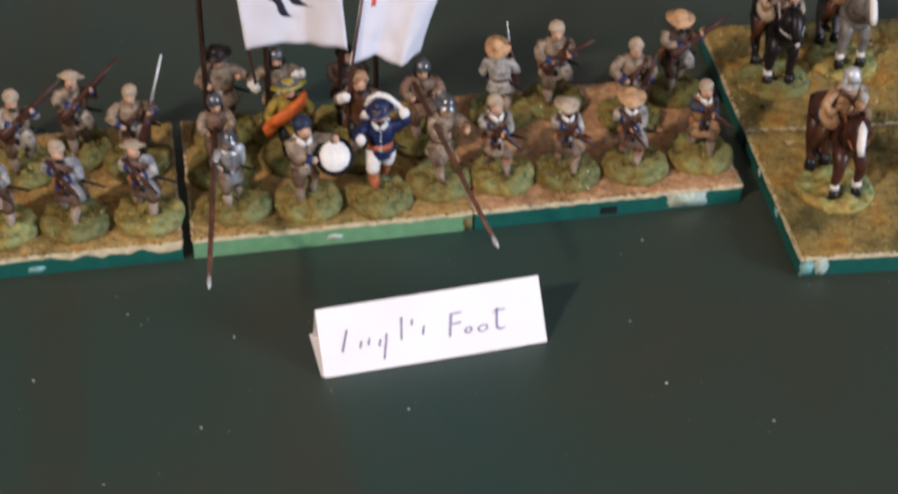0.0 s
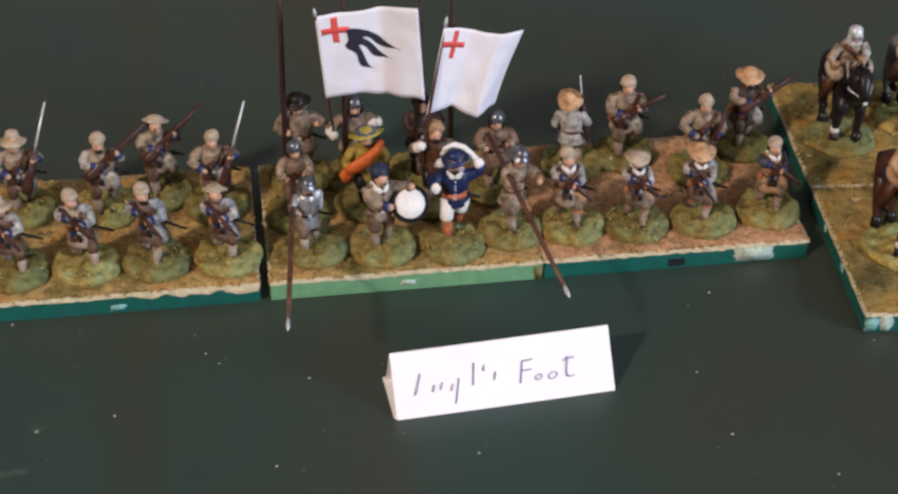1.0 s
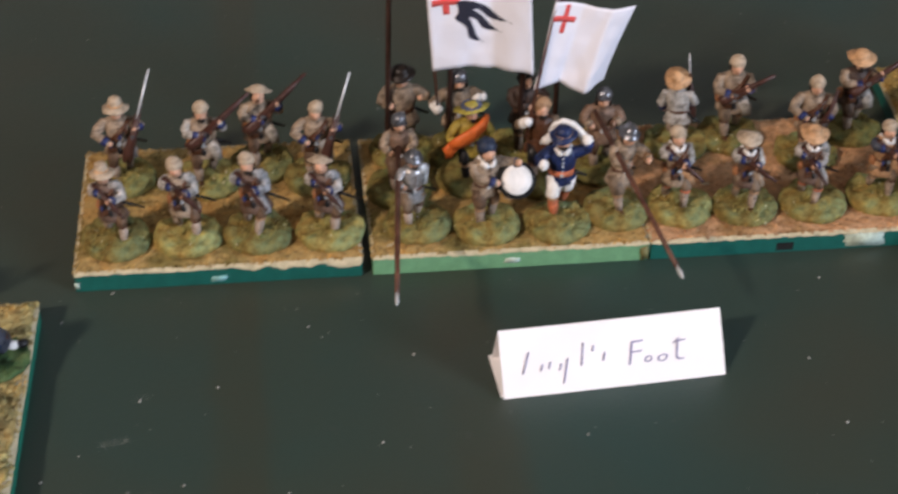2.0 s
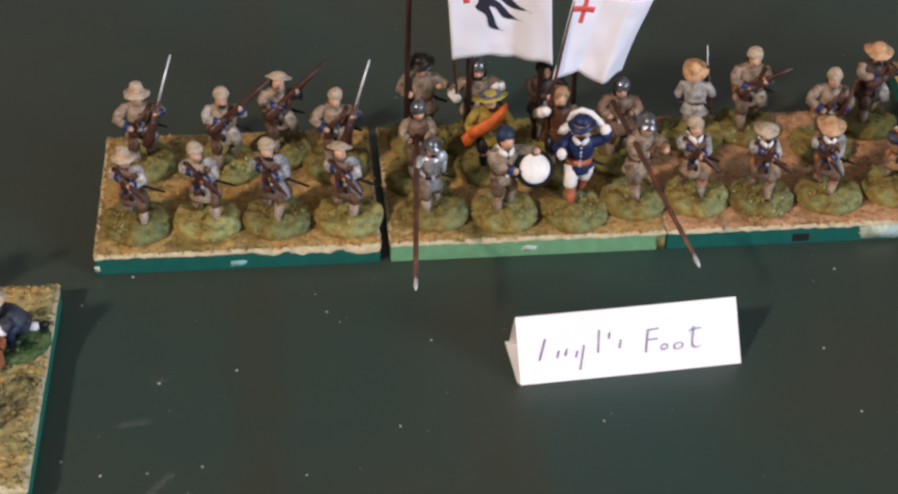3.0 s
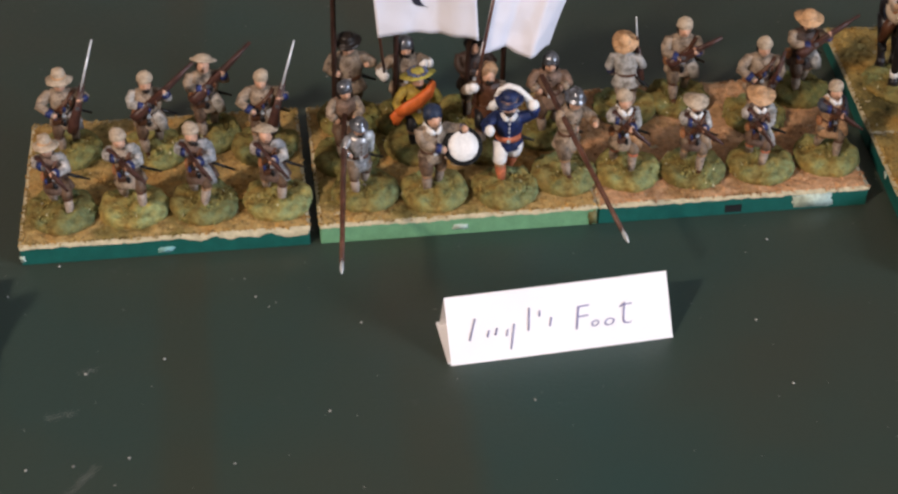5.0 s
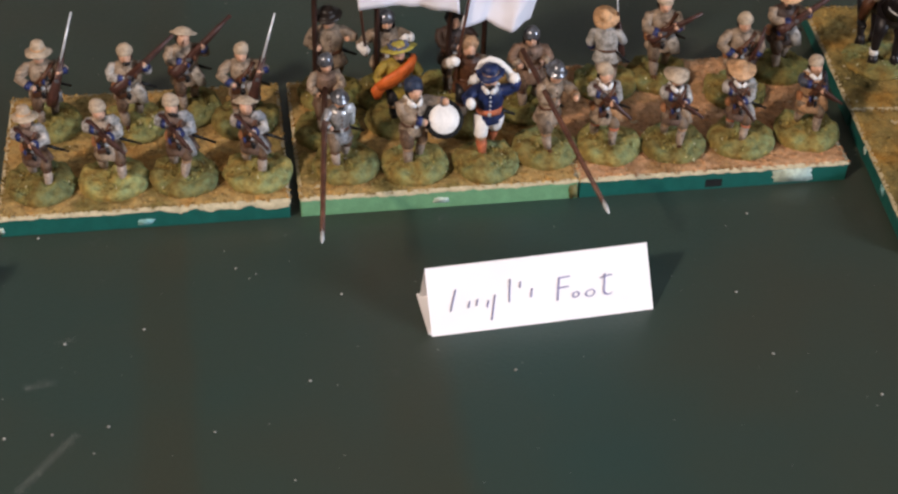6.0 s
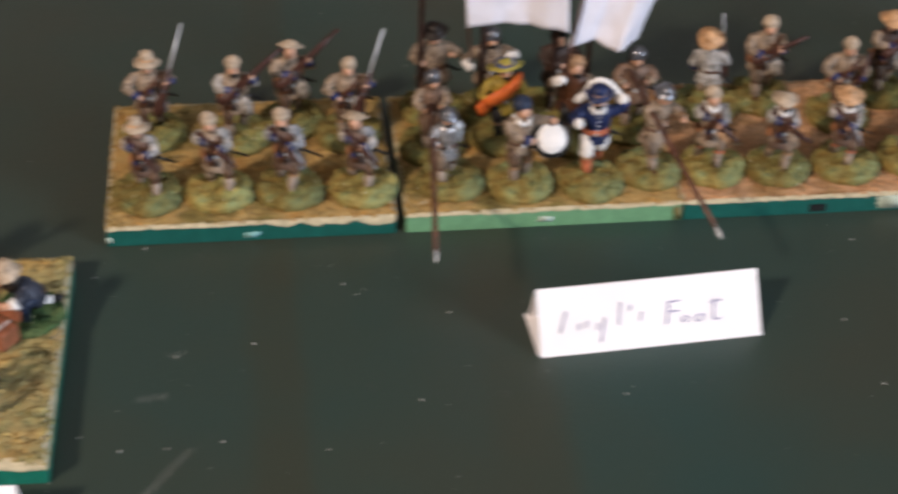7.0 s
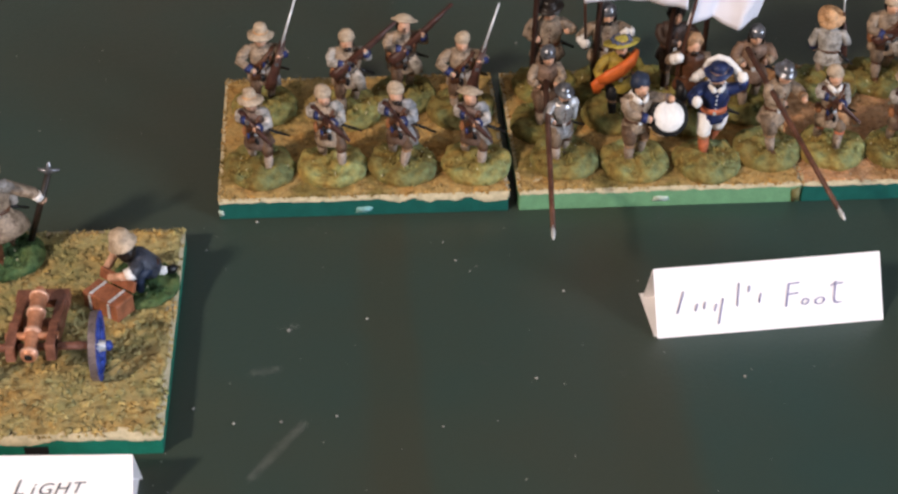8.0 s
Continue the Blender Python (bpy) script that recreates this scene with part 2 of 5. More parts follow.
class Build:
    """Gathers shapes, each with its paint, into one mesh."""

    def __init__(self, jitter=0.0):
        self.v, self.f, self.m, self.s = [], [], [], []
        self.jitter = jitter

    def add(self, verts, faces, mat, smooth=True):
        n = len(self.v)
        self.v += [Vector(p) for p in verts]
        self.f += [[n + i for i in f] for f in faces]
        self.m += [mat] * len(faces)
        self.s += [smooth] * len(faces)

    def tube(self, pts, radii, mat, n=8, flat=1.0):
        pts = [Vector(p) for p in pts]
        if not isinstance(radii, (list, tuple)):
            radii = [radii] * len(pts)
        verts, faces, side = [], [], None
        for i, p in enumerate(pts):
            d = (pts[min(i + 1, len(pts) - 1)] - pts[max(i - 1, 0)]).normalized()
            ref = side if side is not None else (Vector((0, 0, 1)) if abs(d.z) < 0.9 else Vector((1, 0, 0)))
            u = (ref - d * ref.dot(d)).normalized()
            side = u
            w = d.cross(u)
            for k in range(n):
                a = 2 * math.pi * k / n
                verts.append(p + radii[i] * (math.cos(a) * u + flat * math.sin(a) * w))
        for i in range(len(pts) - 1):
            for k in range(n):
                k2 = (k + 1) % n
                faces.append((i * n + k, i * n + k2, (i + 1) * n + k2, (i + 1) * n + k))
        faces.append(tuple(reversed(range(n))))
        faces.append(tuple((len(pts) - 1) * n + k for k in range(n)))
        self.add(verts, faces, mat)

    def ball(self, c, r, mat, nu=12, nv=8, turn=(0, 0, 0), bumps=0.0):
        if not isinstance(r, (list, tuple)):
            r = (r, r, r)
        rot = Euler([radians(a) for a in turn]).to_matrix()
        c, verts, faces = Vector(c), [], []
        for j in range(1, nv):
            b = math.pi * j / nv
            for k in range(nu):
                a = 2 * math.pi * k / nu
                p = Vector((math.sin(b) * math.cos(a), math.sin(b) * math.sin(a), math.cos(b)))
                s = 1 + bumps * noise.noise(p * 2.3 + c * 5)
                verts.append(c + rot @ Vector((p.x * r[0] * s, p.y * r[1] * s, p.z * r[2] * s)))
        top, bot = len(verts), len(verts) + 1
        verts += [c + rot @ Vector((0, 0, r[2])), c + rot @ Vector((0, 0, -r[2]))]
        for j in range(nv - 2):
            for k in range(nu):
                k2 = (k + 1) % nu
                faces.append((j * nu + k, (j + 1) * nu + k, (j + 1) * nu + k2, j * nu + k2))
        for k in range(nu):
            k2 = (k + 1) % nu
            faces.append((top, k, k2))
            faces.append((bot, (nv - 2) * nu + k2, (nv - 2) * nu + k))
        self.add(verts, faces, mat)

    def lathe(self, profile, c, mat, n=14, turn=(0, 0, 0), sx=1.0, sy=1.0, wave=0.0):
        """profile: (radius, height) from the bottom up, closed at both ends."""
        rot = Euler([radians(a) for a in turn]).to_matrix()
        c, verts, faces = Vector(c), [], []
        for r, z in profile:
            for k in range(n):
                a = 2 * math.pi * k / n
                w = 1 + wave * math.sin(3 * a + 1.0) * (r > 0.25)
                verts.append(c + rot @ Vector((r * sx * math.cos(a) * w, r * sy * math.sin(a) * w, z + wave * 0.5 * r * math.cos(2 * a))))
        for i in range(len(profile) - 1):
            for k in range(n):
                k2 = (k + 1) % n
                faces.append((i * n + k, i * n + k2, (i + 1) * n + k2, (i + 1) * n + k))
        faces.append(tuple(reversed(range(n))))
        faces.append(tuple((len(profile) - 1) * n + k for k in range(n)))
        self.add(verts, faces, mat)

    def box(self, c, size, mat, turn=(0, 0, 0), edge=0.0):
        rot, c = Euler([radians(a) for a in turn]).to_matrix(), Vector(c)
        bm = bmesh.new()
        bmesh.ops.create_cube(bm, size=1.0)
        bmesh.ops.scale(bm, vec=size, verts=bm.verts)
        if edge:
            bmesh.ops.bevel(bm, geom=bm.edges[:], offset=edge, segments=2, affect='EDGES', profile=0.5)
        bm.verts.index_update()
        self.add([c + rot @ v.co for v in bm.verts], [[v.index for v in f.verts] for f in bm.faces], mat, smooth=False)
        bm.free()

    def blades(self, spots, mat, rnd, size=(0.05, 0.11), lean=0.06, width=0.022):
        """Tiny three-sided tufts of flock at the given spots."""
        for p in spots:
            h = rnd.uniform(*size)
            a = rnd.uniform(0, 6.28)
            w = rnd.uniform(0.7, 1.3) * width
            tip = Vector(p) + Vector((rnd.uniform(-lean, lean), rnd.uniform(-lean, lean), h))
            foot = [Vector(p) + Vector((w * math.cos(a + k * 2.094), w * math.sin(a + k * 2.094), -0.02)) for k in range(3)]
            self.add(foot + [tip], [(0, 1, 3), (1, 2, 3), (2, 0, 3)], mat, smooth=False)

    def mesh(self, name):
        me = bpy.data.meshes.new(name)
        v = self.v
        if self.jitter:
            v = [p + self.jitter * (noise.noise_vector(p * 5.0) + 0.7 * noise.noise_vector(p * 13.0 + Vector((3, 1, 7)))) for p in v]
        me.from_pydata([p * CM for p in v], [], self.f)
        names = list(dict.fromkeys(self.m))
        for nm in names:
            me.materials.append(MATS[nm])
        me.polygons.foreach_set("material_index", [names.index(nm) for nm in self.m])
        me.polygons.foreach_set("use_smooth", self.s)
        me.update()
        return me


def thing(name, x, y, z, turn=0, label="", category="", group="", kind=""):
    ob = new(name)
    ob.empty_display_size = 0.01
    ob.matrix_world = pose(x * CM, y * CM, z * CM, 0, 0, turn)
    return tagged(ob, label, category, group, kind)


def part(name, built, parent, label=""):
    ob = new(name, built.mesh(name))
    ob.parent = parent
    return tagged(ob, label)


def solid(name, built, x, y, z, turn=0, label="", category="", group="", kind=""):
    ob = new(name, built.mesh(name))
    ob.matrix_world = pose(x * CM, y * CM, z * CM, 0, 0, turn)
    return tagged(ob, label, category, group, kind)


# ---- the room round the table ----
def slab(name, c, size, mat, label, category):
    b = Build()
    b.box(c, size, mat)
    return solid(name, b, 0, 0, 0, 0, label, category, kind="structure")


slab("floor", (-20, 0, -76), (460, 520, 4), "floor brown", "brown wooden floor under the gaming table", "floor")
slab("ceiling", (-20, 0, 172), (460, 520, 4), "room wall", "plain pale ceiling of the room", "ceiling")
slab("wall_north", (0, 258, 48), (500, 4, 244), "room wall", "plain pale wall beyond the table", "wall")
slab("wall_west", (-248, 0, 48), (4, 512, 244), "room wall", "plain pale side wall of the room", "wall")
slab("wall_south", (0, -258, 48), (500, 4, 244), "room wall", "plain pale wall behind the viewer", "wall")
wall = Build()
wall.box((208, 78, 48), (4, 356, 244), "room wall")
wall.box((208, -220, 48), (4, 72, 244), "room wall")
wall.box((208, -142, -20), (4, 84, 108), "room wall")
wall.box((208, -142, 142), (4, 84, 56), "room wall")
solid("wall_east", wall, 0, 0, 0, 0, "plain pale wall with a wide window opening", "wall", kind="structure")

table = thing("gaming_table", 0, 0, 0, 0, "dark green painted wooden gaming table with dust specks", "table")
b = Build()
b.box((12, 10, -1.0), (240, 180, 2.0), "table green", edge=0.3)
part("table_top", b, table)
for lx in (-95, 119):
    for ly in (-68, 88):
        b = Build()
        b.box((lx, ly, -38), (7, 7, 72), "carriage wood", edge=0.4)
        part("leg", b, table, "brown wooden leg")

# ---- trays of turf on which the figures stand ----
TOP = 0.70


def tray(x, y, w, d, turn, side, turf, label, slots=(), seed=0, wavy=0.05, grain=(0.02, 0.06), droop=None, clump=(0.02, 0.05), many=30, rim=0.07, fuzz=45):
    """A painted board with a turf top, a ragged lip of filler along its edge and slots in its front."""
    t = thing("figure_tray", x, y, 0, turn, label, "tray", "trays on the gaming table")
    rnd = random.Random(seed)
    b = Build()
    b.box((w / 2, d / 2, 0.28), (w, d, 0.56), side, edge=0.03)
    part("board", b, t)
    for sx, sw in slots:
        b = Build()
        b.box((sx, 0.07, 0.22), (sw, 0.16, 0.26), "slot black")
        part("slot", b, t, "black slot cut in the front edge")
    # filler: a thin plate with a ragged lower lip all round
    b = Build()
    n = 150
    ring = []
    for i in range(n):
        ring.append((w * i / n, -0.02))
    for i in range(30):
        ring.append((w + 0.02, d * i / 30))
    for i in range(n):
        ring.append((w - w * i / n, d + 0.02))
    for i in range(30):
        ring.append((-0.02, d - d * i / 30))
    verts, faces = [], []
    for i, (px, py) in enumerate(ring):
        j = 0.012 * noise.noise(Vector((px * 3, py * 3, seed)))
        drop = 0.045 + wavy * max(0.0, 2.2 * noise.noise(Vector((px * 0.55, py * 0.55, seed * 3.1))) + 0.2) + 0.045 * noise.noise(Vector((px * 4, py * 4, seed))) + 0.03 * noise.noise(Vector((px * 9, py * 9, seed)))
        if droop and py < 0 and droop[0] < px < droop[1]:
            drop += droop[2] * (0.55 + 0.9 * noise.noise(Vector((px * 1.7, seed, 0.3)))) * min(1, (px - droop[0]) * 2)
        verts += [(px + j, py + j, 0.60 - drop), (px, py, 0.655)]
    m = len(ring)
    for i in range(m):
        k = (i + 1) % m
        faces.append((2 * i, 2 * k, 2 * k + 1, 2 * i + 1))
    faces.append([2 * i + 1 for i in range(m)])
    b.add(verts, faces, "filler")
    part("filler_lip", b, t, "cream filler lip with a ragged edge")
    # turf: an uneven sheet
    b = Build()
    nx, ny = int(w * 7), int(d * 7)
    for j in range(ny + 1):
        for i in range(nx + 1):
            px, py = w * i / nx, d * j / ny
            q = Vector((px, py, seed))
            h = 0.055 * noise.noise(q * 1.1) + 0.05 * noise.noise(q * 3.1) + 0.03 * noise.noise(q * 8)
            edge = min(px, w - px, py, d - py)
            bare = max(0.0, 1 - edge / (rim * (1.0 + 1.3 * noise.noise(q * 2.3) + 0.8 * noise.noise(q * 6.0)) + 0.01)) if edge < 0.5 else 0.0
            b.v.append(Vector((px + 0.02 * noise.noise(q * 5), py + 0.02 * noise.noise(q * 5.3), 0.70 + h * min(1, edge * 3) - (0.09 if bare > 0.15 else 0))))
    for j in range(ny):
        for i in range(nx):
            a = j * (nx + 1) + i
            b.f.append([a, a + 1, a + nx + 2, a + nx + 1])
            b.m.append(turf), b.s.append(True)
    part("turf", b, t, "uneven flocked turf")
    b = Build()
    spots = []
    while len(spots) < int(w * d * fuzz):
        px, py = rnd.uniform(0.02, w - 0.02), rnd.uniform(0.02, d - 0.02)
        if rnd.random() < 0.45 + 0.9 * noise.noise(Vector((px, py, seed + 7)) * 1.3):
            spots.append((px, py, 0.70 + 0.05 * noise.noise(Vector((px, py, seed)) * 1.1)))
    for _ in range(int((w + d) * 26)):
        f, e = rnd.random(), rnd.uniform(-0.03, 0.03) if rnd.random() < 0.4 else rim
        spots.append(rnd.choice(((f * w, e, 0.67), (f * w, d - e, 0.67), (e, f * d, 0.67), (w - e, f * d, 0.67))))
    b.blades(spots, turf, rnd, grain, 0.05, 0.05)
    lo, hi = clump
    for _ in range(int(w * d * many)):
        px, py = rnd.uniform(rim, w - rim), rnd.uniform(rim, d - rim)
        r = rnd.uniform(lo, hi)
        b.ball((px, py, 0.70 + 0.05 * noise.noise(Vector((px, py, seed)) * 1.1)), (r, r * rnd.uniform(0.7, 1.3), r * 0.36), turf, 7, 5, (rnd.uniform(-25, 25), rnd.uniform(-25, 25), rnd.uniform(0, 180)), 0.9)
    tagged(part("flock", b, t, "loose grains of flock"), kind="stuff")
    return t


def patch(t, name, c, w, h, mat, label, seed=0, side=False):
    """A thin blot of filler, worn paint or olive colour on a tray's front edge, or on its side."""
    b = Build()
    n, verts = 18, []
    for k in range(n):
        a = 2 * math.pi * k / n
        s = 0.92 + 0.45 * noise.noise(Vector((math.cos(a) * 2.2, math.sin(a) * 2.2, seed + 0.5)))
        ca, sa = math.cos(a), math.sin(a)
        q = s / max(abs(ca), abs(sa)) ** 0.7
        verts.append((c[0] + w / 2 * ca * q, -0.026, c[1] + h / 2 * sa * q))
    verts += [(v[0], 0.02, v[2]) for v in verts]
    faces = [tuple(range(n))] + [(k, k + n, (k + 1) % n + n, (k + 1) % n) for k in range(n)]
    if side:
        verts = [(v[1], v[0], v[2]) for v in verts]
        faces = [tuple(reversed(f)) for f in faces]
    b.add(verts, faces, mat)
    part(name, b, t, label)


tray_a = tray(0.0, 0.0, 8.0, 6.05, 0, "tray green", "turf ochre", "dark green figure tray with ochre turf and a ragged cream lip", seed=3, wavy=0.03, droop=(4.5, 8.0, 0.24))
patch(tray_a, "paint_chip", (0.06, 0.22), 0.16, 0.2, "filler white", "pale paint chip", 1)
patch(tray_a, "paint_chip", (3.98, 0.22), 0.42, 0.2, "worn green", "pale paint chip", 2)
tray_b = tray(8.30, 0.0, 7.95, 6.05, 0, "tray light green", "turf ochre", "pale green figure tray with ochre turf, crowded with figurines", seed=8, wavy=0.03)
patch(tray_b, "paint_chip", (3.96, 0.28), 0.5, 0.2, "filler white", "pale paint chip", 3)
# a darker olive strip at the right end of the front edge
patch(tray_b, "paint_blot", (7.82, 0.27), 0.26, 0.50, "olive strip", "olive-brown strip at the end", 9)
tray_c = tray(16.30, 0.0, 8.0, 6.05, 0, "tray green", "turf tan", "dark green figure tray with sandy tan turf", slots=((3.98, 0.5),), seed=12, wavy=0.02)
patch(tray_c, "paint_blot", (6.42, 0.29), 1.40, 0.46, "filler white", "whitish blot of filler", 4)
tray_d = tray(24.78, -3.62, 8.0, 6.25, -4.6, "tray green", "turf olive", "dark green tray with olive turf under toy horsemen", seed=21, wavy=0.02)
patch(tray_d, "paint_blot", (0.20, 0.30), 0.42, 0.56, "worn green", "pale aqua worn paint", 5)
patch(tray_d, "paint_blot", (0.62, 0.32), 0.40, 0.54, "filler white", "cream blot of filler", 6)
patch(tray_d, "paint_blot", (2.55, 0.36), 0.30, 0.30, "worn green", "pale worn spot", 7, True)
patch(tray_d, "paint_blot", (4.5, 0.40), 0.22, 0.22, "filler white", "pale worn spot", 8, True)
tray_d2 = tray(25.28, 2.72, 8.0, 6.2, -4.6, "tray green", "turf olive", "dark green tray with olive turf behind another tray", seed=25, wavy=0.02)
tray_e = tray(-8.95, -8.80, 8.0, 7.7, -0.8, "tray lit green", "turf pale", "dark green tray with yellow-green turf under a toy cannon", slots=((5.08, 0.55),), seed=31, wavy=0.07, droop=(0.0, 8.0, 0.05), grain=(0.03, 0.08), clump=(0.05, 0.11), many=34, rim=0.13, fuzz=26)


# ---- figurines ----
def mound(b, rnd, mat, r=0.98, h=0.37):
    """A round flocked base: a thick uneven pad with an undercut edge, bristling with flock."""
    profile = ((0.94, 0.0), (0.995, 0.22), (1.0, 0.48), (0.97, 0.70), (0.91, 0.84), (0.82, 0.93), (0.70, 0.98), (0.55, 1.0), (0.38, 1.02), (0.2, 1.03), (0.02, 1.03))
    n, verts, faces = 40, [], []
    seed = rnd.uniform(0, 99)
    for j, (f, up) in enumerate(profile):
        for k in range(n):
            a = 2 * math.pi * k / n
            ca, sa = math.cos(a), math.sin(a)
            rr = r * f * (1 + 0.07 * noise.noise(Vector((ca * 1.6, sa * 1.6, seed))) + 0.035 * noise.noise(Vector((ca * 7, sa * 7, seed + j * 0.4))))
            lumps = 0.16 * noise.noise(Vector((rr * ca * 2.2, rr * sa * 2.2, seed))) + 0.10 * noise.noise(Vector((rr * ca * 6, rr * sa * 6, seed)))
            verts.append((rr * ca, rr * sa, 0.0 if j == 0 else 0.03 + h * up + lumps * min(1, j / 3)))
    for j in range(len(profile) - 1):
        for k in range(n):
            k2 = (k + 1) % n
            faces.append((j * n + k, j * n + k2, (j + 1) * n + k2, (j + 1) * n + k))
    b.add(verts, faces, mat)
    spots = []
    for _ in range(480):
        f, a = math.sqrt(rnd.random()), rnd.uniform(0, 6.283)
        spots.append((r * f * math.cos(a), r * f * math.sin(a), 0.02 + h * (1 - 0.75 * f ** 7)))
    b.blades(spots, mat, rnd, (0.02, 0.06), 0.05, 0.034)
    b.blades(rnd.sample(spots, 16), "flock pale", rnd, (0.05, 0.09), 0.07, 0.032)


def bent(a, c, out):
    a, c = Vector(a), Vector(c)
    return [a, (a + c) / 2 + Vector(out), c]


def musket(b, butt, muzzle, steel=False, slim=1.0):
    butt, muzzle = Vector(butt), Vector(muzzle)
    d = muzzle - butt
    far = 0.52 if steel else 0.82
    b.tube([butt, butt + d * 0.10, butt + d * 0.24, butt + d * far], [0.17, 0.175, 0.125, 0.085], "gun wood", 8, 0.75)
    up = Vector((0, -0.03, 0.05))
    b.tube([butt + d * 0.27 + up, muzzle], [0.042 * slim, 0.029 * slim] if steel else [0.072, 0.05], "bright steel" if steel else "gun wood", 8)
    b.box(butt + d * 0.27 + up, (0.11, 0.18, 0.09), "steel")
    b.tube([butt + d * 0.16, butt + d * 0.3 + Vector((0, 0, -0.16)), butt + d * 0.55 + Vector((0, 0, -0.12)), butt + d * 0.7], 0.035, "leather", 6)
    b.tube([butt + d * 0.22, butt + d * 0.26 + Vector((0.02, 0, -0.1)), butt + d * 0.31], 0.03, "steel", 6)
    b.tube([butt + d * 0.3 - up * 0.8, butt + d * (far + 0.1) - up * 0.8], 0.02, "leather tan", 5)


def headgear(b, hat, hx, hy, hz, rnd, nod=None):
    hc = (hx, hy, hz)
    if hat == "cap":
        b.lathe([(0.215, -0.02), (0.235, 0.03), (0.225, 0.09), (0.20, 0.17), (0.13, 0.25), (0.04, 0.28)], hc, "cap cream", 12, (rnd.uniform(-8, 8), rnd.uniform(-6, 8), 0))
    elif hat == "tall":
        turn = nod or (-4, rnd.uniform(-5, 5), 0)
        b.lathe([(0.38, -0.01), (0.385, 0.02), (0.27, 0.075), (0.205, 0.11), (0.19, 0.22), (0.165, 0.33), (0.12, 0.37), (0.04, 0.38)], hc, "cap cream", 18, turn, wave=0.04)
        b.lathe([(0.214, 0.10), (0.207, 0.17)], hc, "hat straw", 16, turn)
    elif hat in ("brim", "straw", "olive", "navy", "dark"):
        mat = {"brim": "cap cream", "straw": "hat straw", "olive": "hat olive", "navy": "coat navy", "dark": "hair dark"}[hat]
        w = {"brim": 0.37, "olive": 0.52, "navy": 0.35, "dark": 0.36}.get(hat, 0.42)
        crown = 0.20 if hat == "olive" else 0.25
        turn = nod or (-16 if hat in ("navy", "olive") else rnd.uniform(-6, 12), rnd.uniform(-10, 10), 0)
        dome = [(0.27, 0.11), (0.235, 0.155), (0.18, 0.20), (0.10, 0.23), (0.03, 0.24)] if hat == "brim" else [(0.26, 0.10), (0.215, 0.14), (0.195, crown), (0.15, crown + 0.06), (0.05, crown + 0.075)]
        b.lathe([(w, 0.05), (w + 0.01, 0.075)] + dome, hc, mat, 18,
                turn, wave=0.05)
        if hat not in ("brim", "dark"):
            b.lathe([(0.222, 0.115), (0.215, 0.155)], hc, "hat straw", 14, turn)
        if hat == "olive":
            for k in range(11):
                a = 0.571 * k
                b.ball((hx + 0.25 * math.cos(a), hy + 0.25 * math.sin(a), hz + 0.15 + 0.02 * (k % 2)), (0.085, 0.075, 0.06), "slate band", 7, 5)
    elif hat == "morion":
        b.lathe([(0.29, 0.0), (0.30, 0.025), (0.215, 0.05), (0.21, 0.12), (0.17, 0.21), (0.09, 0.27), (0.03, 0.29)], hc, "steel", 14, (8, 0, 0), 0.95, 1.15)
        b.ball((hx, hy, hz + 0.2), (0.025, 0.19, 0.13), "steel", 8, 6)
    elif hat in ("pot", "silver pot"):
        mat = "steel" if hat == "pot" else "bright steel"
        b.lathe([(0.235, -0.08), (0.235, 0.04), (0.22, 0.14), (0.15, 0.235), (0.04, 0.27)], hc, mat, 14)
        b.box((hx, hy - 0.22, hz + 0.05), (0.26, 0.14, 0.03), mat, (12, 0, 0))
        b.box((hx, hy + 0.2, hz - 0.1), (0.26, 0.12, 0.16), mat, (35, 0, 0), 0.02)
        for sd in (-1, 1):
            b.ball((hx + 0.2 * sd, hy - 0.02, hz - 0.14), (0.055, 0.11, 0.16), mat if hat != "pot" else "hair dark", 8, 6)
    elif hat == "bluecap":
        b.lathe([(0.235, -0.10), (0.26, 0.0), (0.25, 0.12), (0.20, 0.23), (0.09, 0.29)], (hx, hy + 0.05, hz), "breeches blue", 12, (-14, 6, 0))
    else:
        b.ball((hx, hy + 0.04, hz + 0.02), (0.26, 0.24, 0.25), "hair dark" if hat == "hair" else "coat buff", 10, 8, (0, 0, 0), 0.2)


